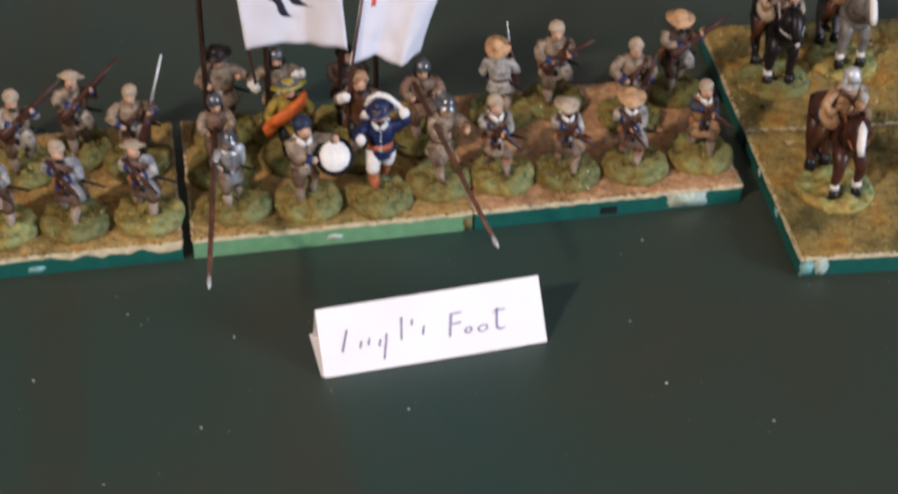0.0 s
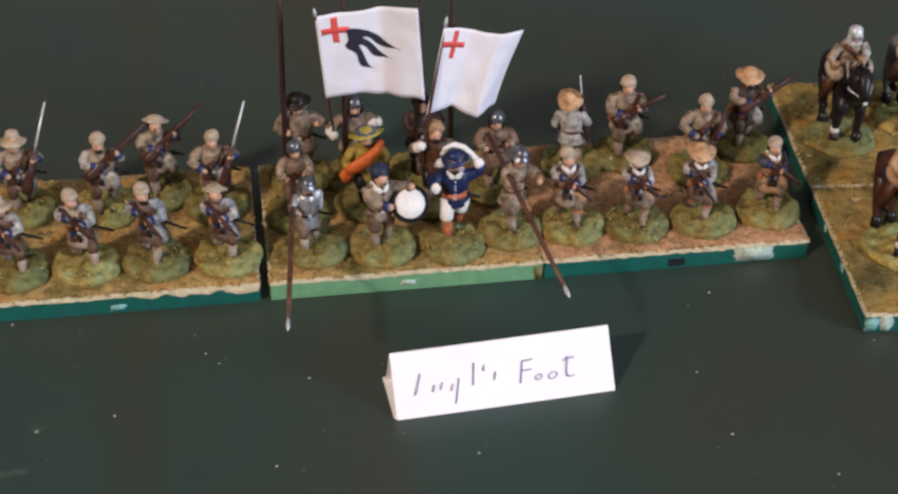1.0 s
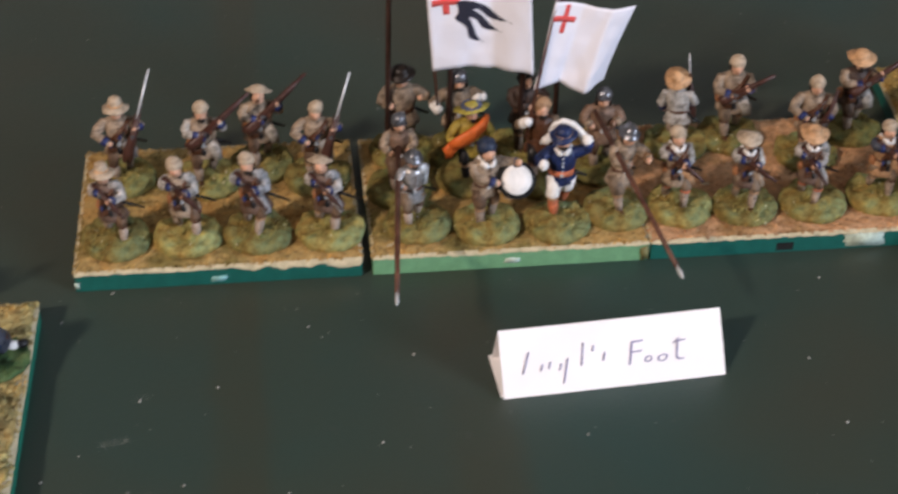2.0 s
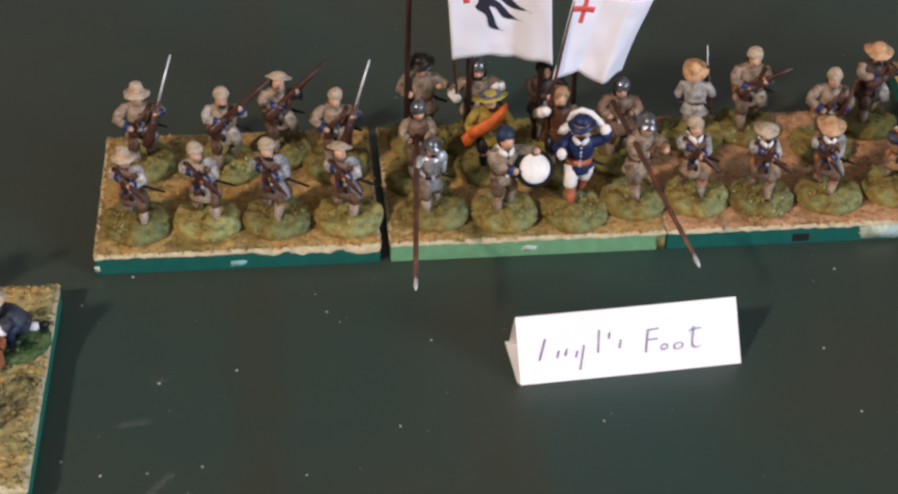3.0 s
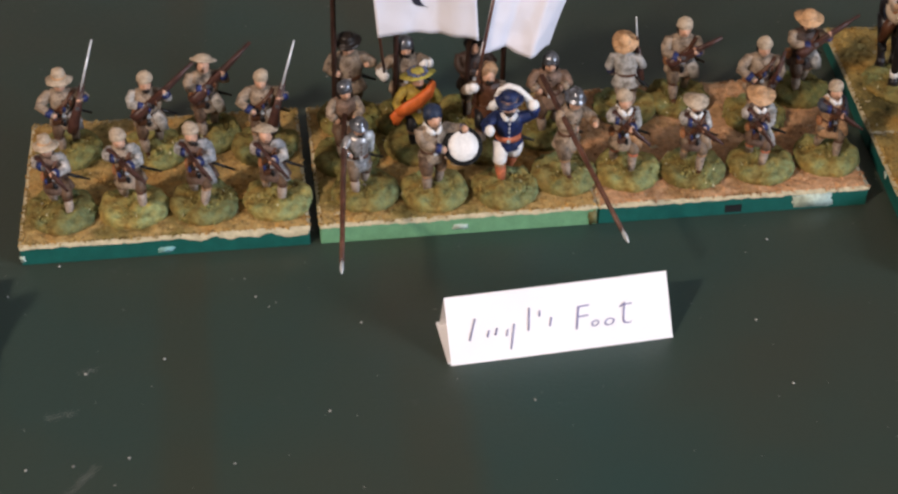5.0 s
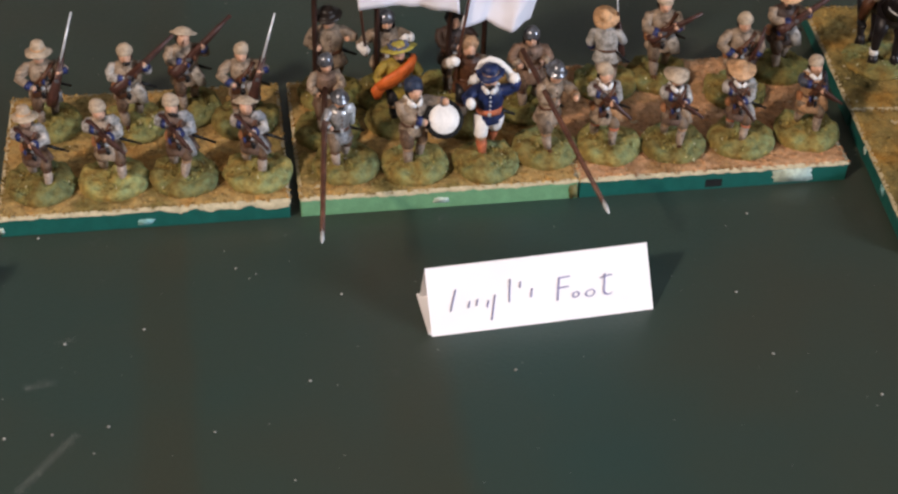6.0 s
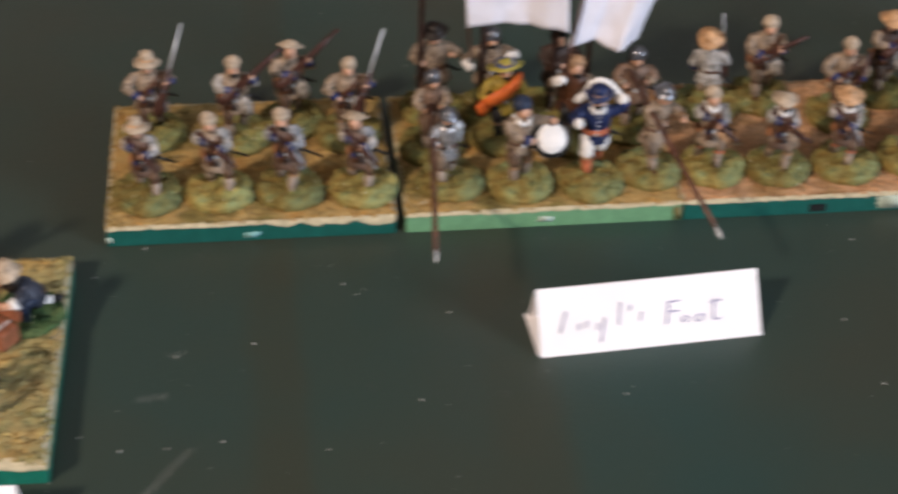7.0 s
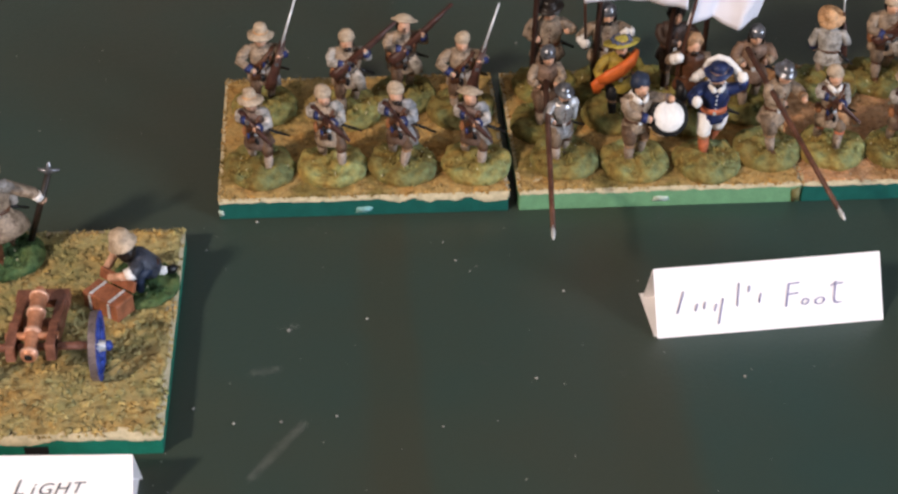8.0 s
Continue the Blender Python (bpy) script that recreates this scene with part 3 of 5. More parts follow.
def figurine(x, y, face, stance, hat="cap", coat="coat drab", facing="facing blue", breeches="breeches brown", hose="hose grey",
             turf="mound green", collar=False, seed=0, slim=1.0, label="", size=1.0, base=0.70, sash="", grips=None, step=0.3, mirror=False, plume=False, sleeve="", skirt=0.0, muzzle_at=None, sway=0.0, feet=None, nod=None, lit_shoulder="", tail="", butt_at=None, off=(0, 0)):
    """One painted cast-metal toy soldier on its round flocked base, a single mesh; it faces -y before it is turned."""
    rnd = random.Random(seed * 7 + 3)
    b = Build(0.022)
    # legs in stride, breeches tied under the knee, shoes
    lf, rf = (Vector((fx, fy, 0.28)) for fx, fy in feet or ((-0.16, -step), (0.20, step * 0.9)))
    sh = sway * 0.42
    for foot, hip, knee in ((lf, (-0.17 + sh, 0.0, 1.32), (-0.05, -0.14, 0)), (rf, (0.17 + sh, 0.02, 1.32), (0.05, -0.10, 0))):
        k = (foot + Vector(hip)) / 2 + Vector(knee) + Vector((0, 0, 0.06))
        b.tube([hip, (Vector(hip) + k) / 2, k + Vector((0, 0, 0.05)), k], [0.21, 0.205, 0.165, 0.12], breeches, 12)
        b.tube([k + Vector((0, 0, 0.05)), k.lerp(foot, 0.4) + Vector((0, 0.04, 0.0)), foot], [0.12, 0.135, 0.09], hose, 8)
        b.ball(foot + Vector((0, -0.08, 0.02)), (0.10, 0.19, 0.085), {"shoe red": "shoe red", "hose pale": "hose pale"}.get(hose, "leather"), 8, 6)
        b.lathe([(0.145, -0.03), (0.15, 0.03)], k, "shoe red" if hose == "hose grey" and seed in (11, 13) else rnd.choice(("coat buff", "leather")), 8)
    n0 = len(b.v)
    # coat: skirts, waist, chest and shoulders in one piece; belt and buttons
    b.lathe([(0.45 + skirt, 1.06 - skirt), (0.48 + skirt, 1.08 - skirt), (0.45 + 0.5 * skirt, 1.20), (0.405, 1.32), (0.36, 1.42), (0.335, 1.50), (0.345, 1.60), (0.37, 1.72), (0.395, 1.85), (0.415, 2.02), (0.37, 2.15), (0.25, 2.23), (0.14, 2.27)],
            (0, 0.02, 0), coat, 30, (0, 0, 0), 1.0, 0.70, 0.05)
    b.lathe([(0.35, 1.47), (0.355, 1.55)], (0, 0.02, 0), "leather", 14, (0, 0, 0), 1.0, 0.74)
    b.box((0, -0.26, 1.51), (0.1, 0.05, 0.1), "bright steel")
    for k in range(4):
        b.ball((0.02, -0.255 - 0.012 * k, 1.64 + 0.13 * k), 0.03, "bright steel" if coat == "coat navy" else "leather", 6, 4)
    neck = Vector((0, 0, 2.24))
    if collar:
        b.lathe([(0.27, -0.07), (0.265, -0.03), (0.15, 0.04)], neck, "white paint", 12, (14, 0, 0), 1.0, 0.78, 0.08)
        for sd in (-1, 1):
            b.tube([(0.02 * sd, -0.27, 2.13), (0.11 * sd, -0.25, 2.19), (0.21 * sd, -0.13, 2.23)], [0.05, 0.085, 0.07], "white paint", 8, 0.5)
    else:
        b.lathe([(0.20, -0.04), (0.18, 0.05)], neck, coat, 10)
    head = Vector((0, -0.11, 2.47))
    b.tube([neck, head], 0.12, "flesh", 8)
    b.ball(head, (0.18, 0.20, 0.23), "flesh", 12, 8)
    b.ball(head + Vector((0, -0.20, -0.01)), (0.04, 0.055, 0.055), "flesh", 6, 5)
    b.ball(head + Vector((0, 0.08, -0.02)), (0.215, 0.18, 0.245), "hair dark" if hat != "none" else "coat buff", 12, 8, (0, 0, 0), 0.12)
    if hat in ("olive", "navy") or seed % 3 == 0:
        b.ball(head + Vector((0, -0.15, -0.14)), (0.11, 0.07, 0.08), "hair dark", 8, 6)
    headgear(b, hat, head.x, head.y + 0.05, head.z + 0.09, rnd, nod)
    if plume:
        pts = [Vector((px, 0.20, 0.10 + pz)) + head for px, pz in ((-0.34, 0.02), (-0.24, 0.22), (-0.02, 0.34), (0.20, 0.28), (0.38, 0.10), (0.50, -0.10), (0.60, -0.26), (0.66, -0.36))]
        b.tube(pts, [0.05, 0.09, 0.10, 0.09, 0.09, 0.12, 0.12, 0.05], "white paint", 8, 0.6)
        for i, p in enumerate(pts[:7]):
            for k in range(7):
                q = p.lerp(pts[i + 1], rnd.random())
                out = (q - head).normalized() * rnd.uniform(-0.04, 0.12) + Vector((rnd.uniform(-0.03, 0.05), rnd.uniform(-0.10, 0.06), -0.05))
                b.tube([q, q + out * 0.6, q + out], [0.045, 0.035, 0.012], "white paint", 5)
    # stance and weapon
    sl, sr = Vector((-0.39, 0.02, 2.06)), Vector((0.39, 0.02, 2.06))
    if stance == "aim":
        butt, muzzle = Vector(butt_at or (-0.40, -0.06, 2.10)), Vector(muzzle_at or (0.50, -1.22, 1.78))
        muzzle.x /= slim
        hl, hr = butt.lerp(muzzle, 0.24), butt.lerp(muzzle, 0.50)
        musket(b, butt, muzzle)
        oul, our = (-0.22, -0.04, 0.02), (0.20, 0.16, -0.22)
    elif stance == "ready":
        butt, muzzle = Vector(butt_at or (-0.42, -0.36, 1.50)), Vector(muzzle_at or (1.34, -0.05, 3.0))
        hl, hr = butt.lerp(muzzle, 0.22), butt.lerp(muzzle, 0.51)
        musket(b, butt, muzzle)
        oul, our = (-0.24, 0.0, -0.08), (0.12, 0.0, -0.20)
    elif stance == "load":
        butt, muzzle = Vector(butt_at or (0.22, -0.34, 0.95)), Vector(muzzle_at or (0.75, -0.10, 3.0))
        hl, hr = Vector((-0.26, -0.44, 1.64)), butt.lerp(muzzle, 0.36)
        musket(b, butt, muzzle, bool(muzzle_at and muzzle_at[2] > 3))
        oul, our = (-0.32, -0.02, 0.0), (0.20, 0.0, -0.05)
    elif stance == "shoulder":
        butt, muzzle = Vector((0.44, -0.32, 1.05)), Vector((0.36, 0.10, 3.62))
        hl, hr = Vector((-0.46, -0.12, 1.42)), butt.lerp(muzzle, 0.25)
        musket(b, butt, muzzle, True, 0.6)
        oul, our = (-0.10, 0.06, 0.0), (0.14, 0.04, -0.10)
    else:
        hl, hr = (Vector(h) for h in grips)
        oul, our = (-0.20, 0.02, -0.08), (0.20, 0.02, -0.08)
    for s, h, out in ((sl, hl, oul), (sr, hr, our)):
        pts = bent(s, h, out)
        inner = Vector((s.x * 0.55, s.y, s.z + 0.02))
        b.tube([inner, s, pts[0].lerp(pts[1], 0.5) + Vector(out) * 0.10, pts[1], pts[1].lerp(pts[2], 0.5), pts[2]], [0.14, 0.165, 0.15, 0.145, 0.13, 0.10], sleeve or coat, 10)
        d = (h - pts[1]).normalized()
        b.tube([h - d * 0.22, h - d * 0.07], [0.145, 0.135], facing, 10)
        b.ball(h, (0.15, 0.13, 0.15) if stance == "gauntlet" else (0.10, 0.10, 0.10), "white paint" if stance == "gauntlet" else "flesh", 8, 6)
    # bandolier with its bottles, flask, scabbard
    if sash == "orange sash":
        b.tube([(0.46, -0.08, 2.28), (0.28, -0.34, 2.16), (-0.06, -0.44, 1.94), (-0.38, -0.42, 1.74), (-0.62, -0.36, 1.56)], [0.18, 0.24, 0.27, 0.28, 0.24], sash, 10, 0.5)
        b.tube([(-0.56, -0.36, 1.62), (-0.72, -0.32, 1.40), (-0.70, -0.30, 1.16)], [0.19, 0.19, 0.10], sash, 8, 0.6)
    elif sash:
        b.lathe([(0.375, 1.45), (0.385, 1.52), (0.37, 1.60)], (0, 0.02, 0), sash, 14, (0, 0, 0), 1.0, 0.78)
    elif stance in ("aim", "ready", "load"):
        b.tube([(0.34, -0.08, 2.2), (0.08, -0.31, 1.92), (-0.26, -0.26, 1.62)], [0.06, 0.065, 0.06], "leather", 6)
        for k in range(6):
            b.ball((0.24 - 0.10 * k, -0.33, 1.94 - 0.085 * k), (0.052, 0.06, 0.11), ("leather", "black paint", "facing blue")[k % 3], 6, 5)
        b.box((-0.20, -0.30, 1.36), (0.26, 0.12, 0.20), "leather", (0, 0, 12), 0.04)
        b.ball((-0.02, -0.31, 1.30), (0.07, 0.06, 0.12), "black paint", 6, 5)
        b.ball((-0.38, 0.10, 1.40), (0.12, 0.16, 0.17), "leather tan", 8, 6)
    tip = 1.0 if stance == "aim" or coat == "armour" else 0.62
    b.tube([(0.30, 0.12, 1.46), (0.30 + 0.32 * tip, 0.12 + 0.14 * tip, 1.46 - 0.24 * tip), (0.30 + 0.72 * tip, 0.12 + 0.28 * tip, 1.46 - 0.48 * tip)], [0.055, 0.05, 0.035], "black paint", 6)
    b.ball((0.26, 0.02, 1.50), (0.07, 0.09, 0.07), "bright steel", 6, 5)
    # pale pieces standing for window light on shoulder and back; a loose coat tail
    if lit_shoulder:
        b.tube([(0.10, -0.16, 2.26), (0.30, -0.10, 2.20), (0.47, -0.02, 2.02)], [0.10, 0.16, 0.15], lit_shoulder, 10, 0.7)
        b.tube([(0.30, 0.10, 2.16), (0.45, 0.08, 1.85), (0.46, 0.06, 1.55)], [0.13, 0.14, 0.11], lit_shoulder, 10, 0.75)
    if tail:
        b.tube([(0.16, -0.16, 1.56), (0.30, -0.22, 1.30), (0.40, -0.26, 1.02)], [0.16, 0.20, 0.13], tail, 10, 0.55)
    for i in range(n0, len(b.v)):
        q = b.v[i]
        narrow = slim + (1 - slim) * min(1.0, max(0.0, (q.z - 2.2) / 0.12))
        b.v[i] = Vector((q.x * narrow + sway * (q.z - 0.9), q.y, q.z))
    for i, p in enumerate(b.v):
        b.v[i] = Vector((p.x * size * (-1 if mirror else 1) + off[0], p.y * size + off[1], p.z * size))
    if mirror:
        b.f = [list(reversed(f)) for f in b.f]
    mound(b, rnd, turf)
    return solid("figurine", b, x, y, base - 0.03, face, label, "figurine", "toy soldiers on the trays")


FIRE = "grey-coated toy musketeer figurine levelling a musket"
LOAD = "grey-coated toy musketeer figurine loading an upright musket"
HOLD = "grey-coated toy musketeer figurine holding a slanted musket"
# tray a: four in front, four behind
AIM = dict(step=0.44, skirt=0.05, slim=0.86, hose="hose pale")
# dark chests, pale sleeves and shoulders: light from the right put into the coat colours
figurine(1.15, 1.27, 0, "aim", "tall", "coat shaded", seed=1, label=FIRE + ", brimmed hat", size=0.96, sway=-0.10, feet=((-0.22, 0.42), (0.26, -0.42)), lit_shoulder="coat pale", sleeve="coat pale", **AIM)
figurine(3.14, 1.27, 4, "aim", "cap", "coat drab", seed=2, label=FIRE + ", cream cap", size=1.02, sway=-0.11, feet=((-0.20, 0.40), (0.26, -0.36)), lit_shoulder="coat grey", sleeve="coat grey", **AIM)
figurine(5.13, 1.24, -6, "aim", "cap", "coat shaded", seed=3, label=FIRE + ", blue-grey sleeve", size=1.03, sway=-0.11, feet=((-0.30, 0.40), (0.02, -0.34)), lit_shoulder="coat blue grey", sleeve="coat blue grey", tail="coat blue grey", **AIM)
figurine(7.17, 1.17, -3, "aim", "brim", "coat shaded", seed=4, label=FIRE + ", wide hat", size=0.98, sway=-0.13, feet=((-0.28, 0.40), (0.14, -0.32)), lit_shoulder="coat blue grey", sleeve="coat pale", tail="coat blue grey", nod=(-22, 4, 0), **AIM)
figurine(1.20, 4.35, 4, "load", "tall", "coat drab", seed=5, size=1.02, butt_at=(0.16, -0.34, 0.95), muzzle_at=(1.05, 0.02, 3.72), tail="coat blue grey", label=LOAD + ", brimmed hat")
figurine(3.65, 4.00, 2, "ready", "cap", "coat drab", seed=6, size=1.04, label=HOLD + ", cream cap", tail="coat grey", sleeve="coat grey")
figurine(5.30, 4.70, 8, "ready", "brim", "coat drab", seed=7, size=1.06, label=HOLD + ", wide hat", nod=(-22, 12, 0), tail="coat grey")
figurine(6.95, 3.90, -4, "load", "cap", "coat drab", seed=8, size=1.00, muzzle_at=(1.02, 0.02, 3.74), label=LOAD + ", cream cap", tail="coat blue grey")
# tray c
COLLAR = dict(collar=True, skirt=0.05, slim=0.84, hose="hose grey")
figurine(17.40, 1.42, 4, "aim", "cap", "coat drab", "facing blue", "breeches grey", seed=11, label=FIRE + ", white collar", size=1.05, sway=-0.08, off=(-0.14, 0.05), feet=((-0.18, 0.36), (0.12, -0.40)), muzzle_at=(0.42, -1.05, 1.62), sleeve="coat grey", tail="coat buff", **COLLAR)
figurine(19.30, 1.28, 4, "aim", "brim", "coat shaded", "facing blue", "breeches grey", seed=12, label=FIRE + ", white collar and hat", size=0.98, sway=-0.08, feet=((-0.18, 0.36), (0.06, -0.40)), muzzle_at=(0.52, -1.05, 1.66), sleeve="coat grey", tail="coat drab", nod=(10, 0, 0), **COLLAR)
figurine(21.35, 1.25, -6, "aim", "straw", "coat shaded", "facing blue", "breeches brown", seed=13, label=FIRE + ", straw hat", size=1.0, sway=-0.10, off=(-0.12, 0.0), feet=((-0.16, 0.36), (0.06, -0.40)), muzzle_at=(0.22, -1.10, 1.52), sleeve="coat pale", lit_shoulder="coat grey", tail="coat pale", nod=(14, 4, 0), **COLLAR)
figurine(23.42, 1.45, 8, "aim", "cap", "coat buff", "facing blue", "breeches grey", seed=14, label="buff-coated toy musketeer figurine levelling a musket, white collar", sway=-0.06, feet=((-0.16, 0.36), (0.12, -0.36)), muzzle_at=(0.44, -1.05, 1.7), sleeve="coat slate", tail="coat buff", **COLLAR)
figurine(18.02, 4.72, 168, "shoulder", "straw", "coat grey", seed=15, size=0.94, mirror=True, nod=(-32, -10, 0), label="grey-coated toy musketeer figurine turned away, straw hat", sway=-0.08)
figurine(19.75, 5.00, -4, "ready", "cap", "coat drab", "facing blue", "breeches grey", seed=16, size=1.09, muzzle_at=(0.95, -0.55, 2.45), label=HOLD + ", cream cap", turf="mound green", tail="coat grey")
figurine(21.90, 3.80, -6, "load", "cap", "coat drab", seed=17, size=1.05, muzzle_at=(0.62, -0.05, 2.35), label=LOAD + ", cream cap")
figurine(23.62, 5.05, 4, "ready", "straw", "coat umber", "facing blue", "breeches brown", seed=18, size=1.06, butt_at=(-0.30, -0.42, 1.62), muzzle_at=(1.50, -0.15, 2.62), sleeve="coat drab", nod=(8, 0, 0), label=HOLD + ", straw hat", turf="mound shaded", tail="coat grey")
# tray b: pikemen, officers, drummer, colour bearers
figurine(9.70, 1.30, 10, "grip", "morion", "armour", "coat brown", "breeches grey", seed=21, size=0.96, slim=0.84, sway=0.02, off=(-0.18, 0.0), lit_shoulder="bright steel", hose="hose pale", label="toy pikeman figurine in steel helmet and breastplate, pike levelled", grips=((-0.42, -0.35, 1.75), (-0.18, 0.25, 1.85)))
figurine(9.30, 3.05, 8, "grip", "pot", "coat brown", "coat drab", "breeches brown", turf="mound shaded", seed=22, slim=0.86, sleeve="coat drab", label="toy pikeman figurine in brown coat and steel helmet", grips=((-0.35, -0.35, 1.7), (0.25, -0.35, 1.7)))
figurine(9.56, 5.05, 0, "grip", "dark", "coat drab", "coat drab", "breeches brown", turf="mound shaded", seed=23, size=1.12, label="toy pikeman figurine in drab coat and dark hat, pike upright", grips=((-0.30, -0.25, 1.75), (0.5, -0.1, 1.9)))
figurine(11.25, 4.85, 0, "gauntlet", "pot", "coat drab", "white paint", "breeches brown", turf="mound shaded", seed=24, size=1.10, label="toy colour bearer figurine in drab coat with white gauntlets", grips=((-0.62, -0.45, 1.85), (0.5, -0.1, 1.95)))
figurine(13.28, 4.90, 4, "grip", "hair", "coat umber", "coat umber", "breeches brown", turf="mound shaded", seed=25, size=1.05, label="toy pikeman figurine in dark umber coat, pike upright", grips=((0.05, -0.35, 1.75), (0.4, -0.1, 1.9)))
figurine(11.45, 3.45, 6, "grip", "olive", "coat olive", "coat olive", "black paint", "black paint", turf="mound shaded", seed=26, sash="orange sash", label="toy officer figurine in olive coat, orange sash and olive hat", grips=((-0.5, -0.2, 1.55), (0.45, -0.1, 1.6)))
figurine(13.50, 3.25, 0, "gauntlet", "none", "leather", "white paint", "black paint", turf="mound shaded", seed=27, size=1.06, sleeve="coat drab", label="bareheaded toy colour bearer figurine in dark coat", grips=((-0.45, -0.35, 2.24), (0.12, -0.30, 1.60)))
figurine(15.42, 3.72, -6, "grip", "pot", "coat brown", "coat drab", "breeches brown", turf="mound shaded", seed=28, size=1.04, label="toy pikeman figurine in brown coat and steel helmet", grips=((-0.3, -0.3, 1.7), (0.3, -0.3, 1.8)))
figurine(11.65, 1.05, 14, "grip", "bluecap", "coat drab", "facing blue", "breeches brown", collar=True, seed=29, size=1.09, slim=0.92, skirt=-0.10, off=(-0.06, 0), label="toy drummer figurine in drab coat and blue cap", grips=((0.16, -0.44, 1.72), (0.88, -0.25, 2.08)), step=0.12)
figurine(13.72, 0.97, -8, "gauntlet", "navy", "coat navy", "coat navy", "white paint", "shoe red", collar=True, seed=30, size=1.13, label="toy officer figurine in navy coat, white breeches and plumed hat", grips=((-0.54, -0.50, 1.98), (0.60, 0.0, 2.42)), sash="shoe red", plume=True, skirt=-0.10, slim=0.88, nod=(14, -6, 0), feet=((-0.14, -0.28), (0.06, 0.42)), off=(0.04, 0.38))
figurine(15.50, 1.40, 14, "grip", "morion", "coat drab", "coat buff", "breeches grey", seed=31, size=1.10, slim=0.80, sway=0.10, feet=((-0.02, -0.30), (0.12, 0.32)), label="toy pikeman figurine in morion helmet, pike levelled forward", grips=((0.05, -0.3, 1.75), (0.55, -0.55, 1.95)))


# ---- pikes, flags, drum ----
def pike(a, c, label, wood="pike wood"):
    """A long wooden shaft with a steel head at its end c."""
    a, c = Vector(a), Vector(c)
    d = (c - a).normalized()
    t = thing("pike", *a, 0, label, "pike", "model pikes")
    b = Build()
    k = c - a
    b.tube([(0, 0, 0), k * 0.5, k - d * 0.42], [0.082, 0.08, 0.065], wood, 8)
    part("shaft", b, t)
    b = Build()
    b.tube([k - d * 0.5, k - d * 0.36, k - d * 0.2, k], [0.072, 0.07, 0.09, 0.03], "bright steel", 6, 0.7)
    part("spearhead", b, t, "silver painted spearhead")
    return t


pike((9.28, 3.0, 2.45), (8.60, -4.62, 2.62), "dark brown model pike levelled forward over the tray")
pike((15.10, 3.3, 3.05), (16.06, -4.22, 2.62), "dark brown model pike levelled forward over the tray")
pike((9.10, 4.75, 0.9), (9.22, 4.70, 9.6), "dark brown model pike held upright", "pike dark")
pike((10.92, 4.5, 0.9), (11.02, 4.6, 9.6), "dark brown model pike held upright", "pike dark")
pike((13.02, 4.5, 0.9), (13.36, 4.7, 9.6), "dark brown model pike held upright", "pike dark")
pike((14.15, 4.6, 0.9), (14.25, 4.8, 9.4), "dark brown model pike held upright", "pike dark")


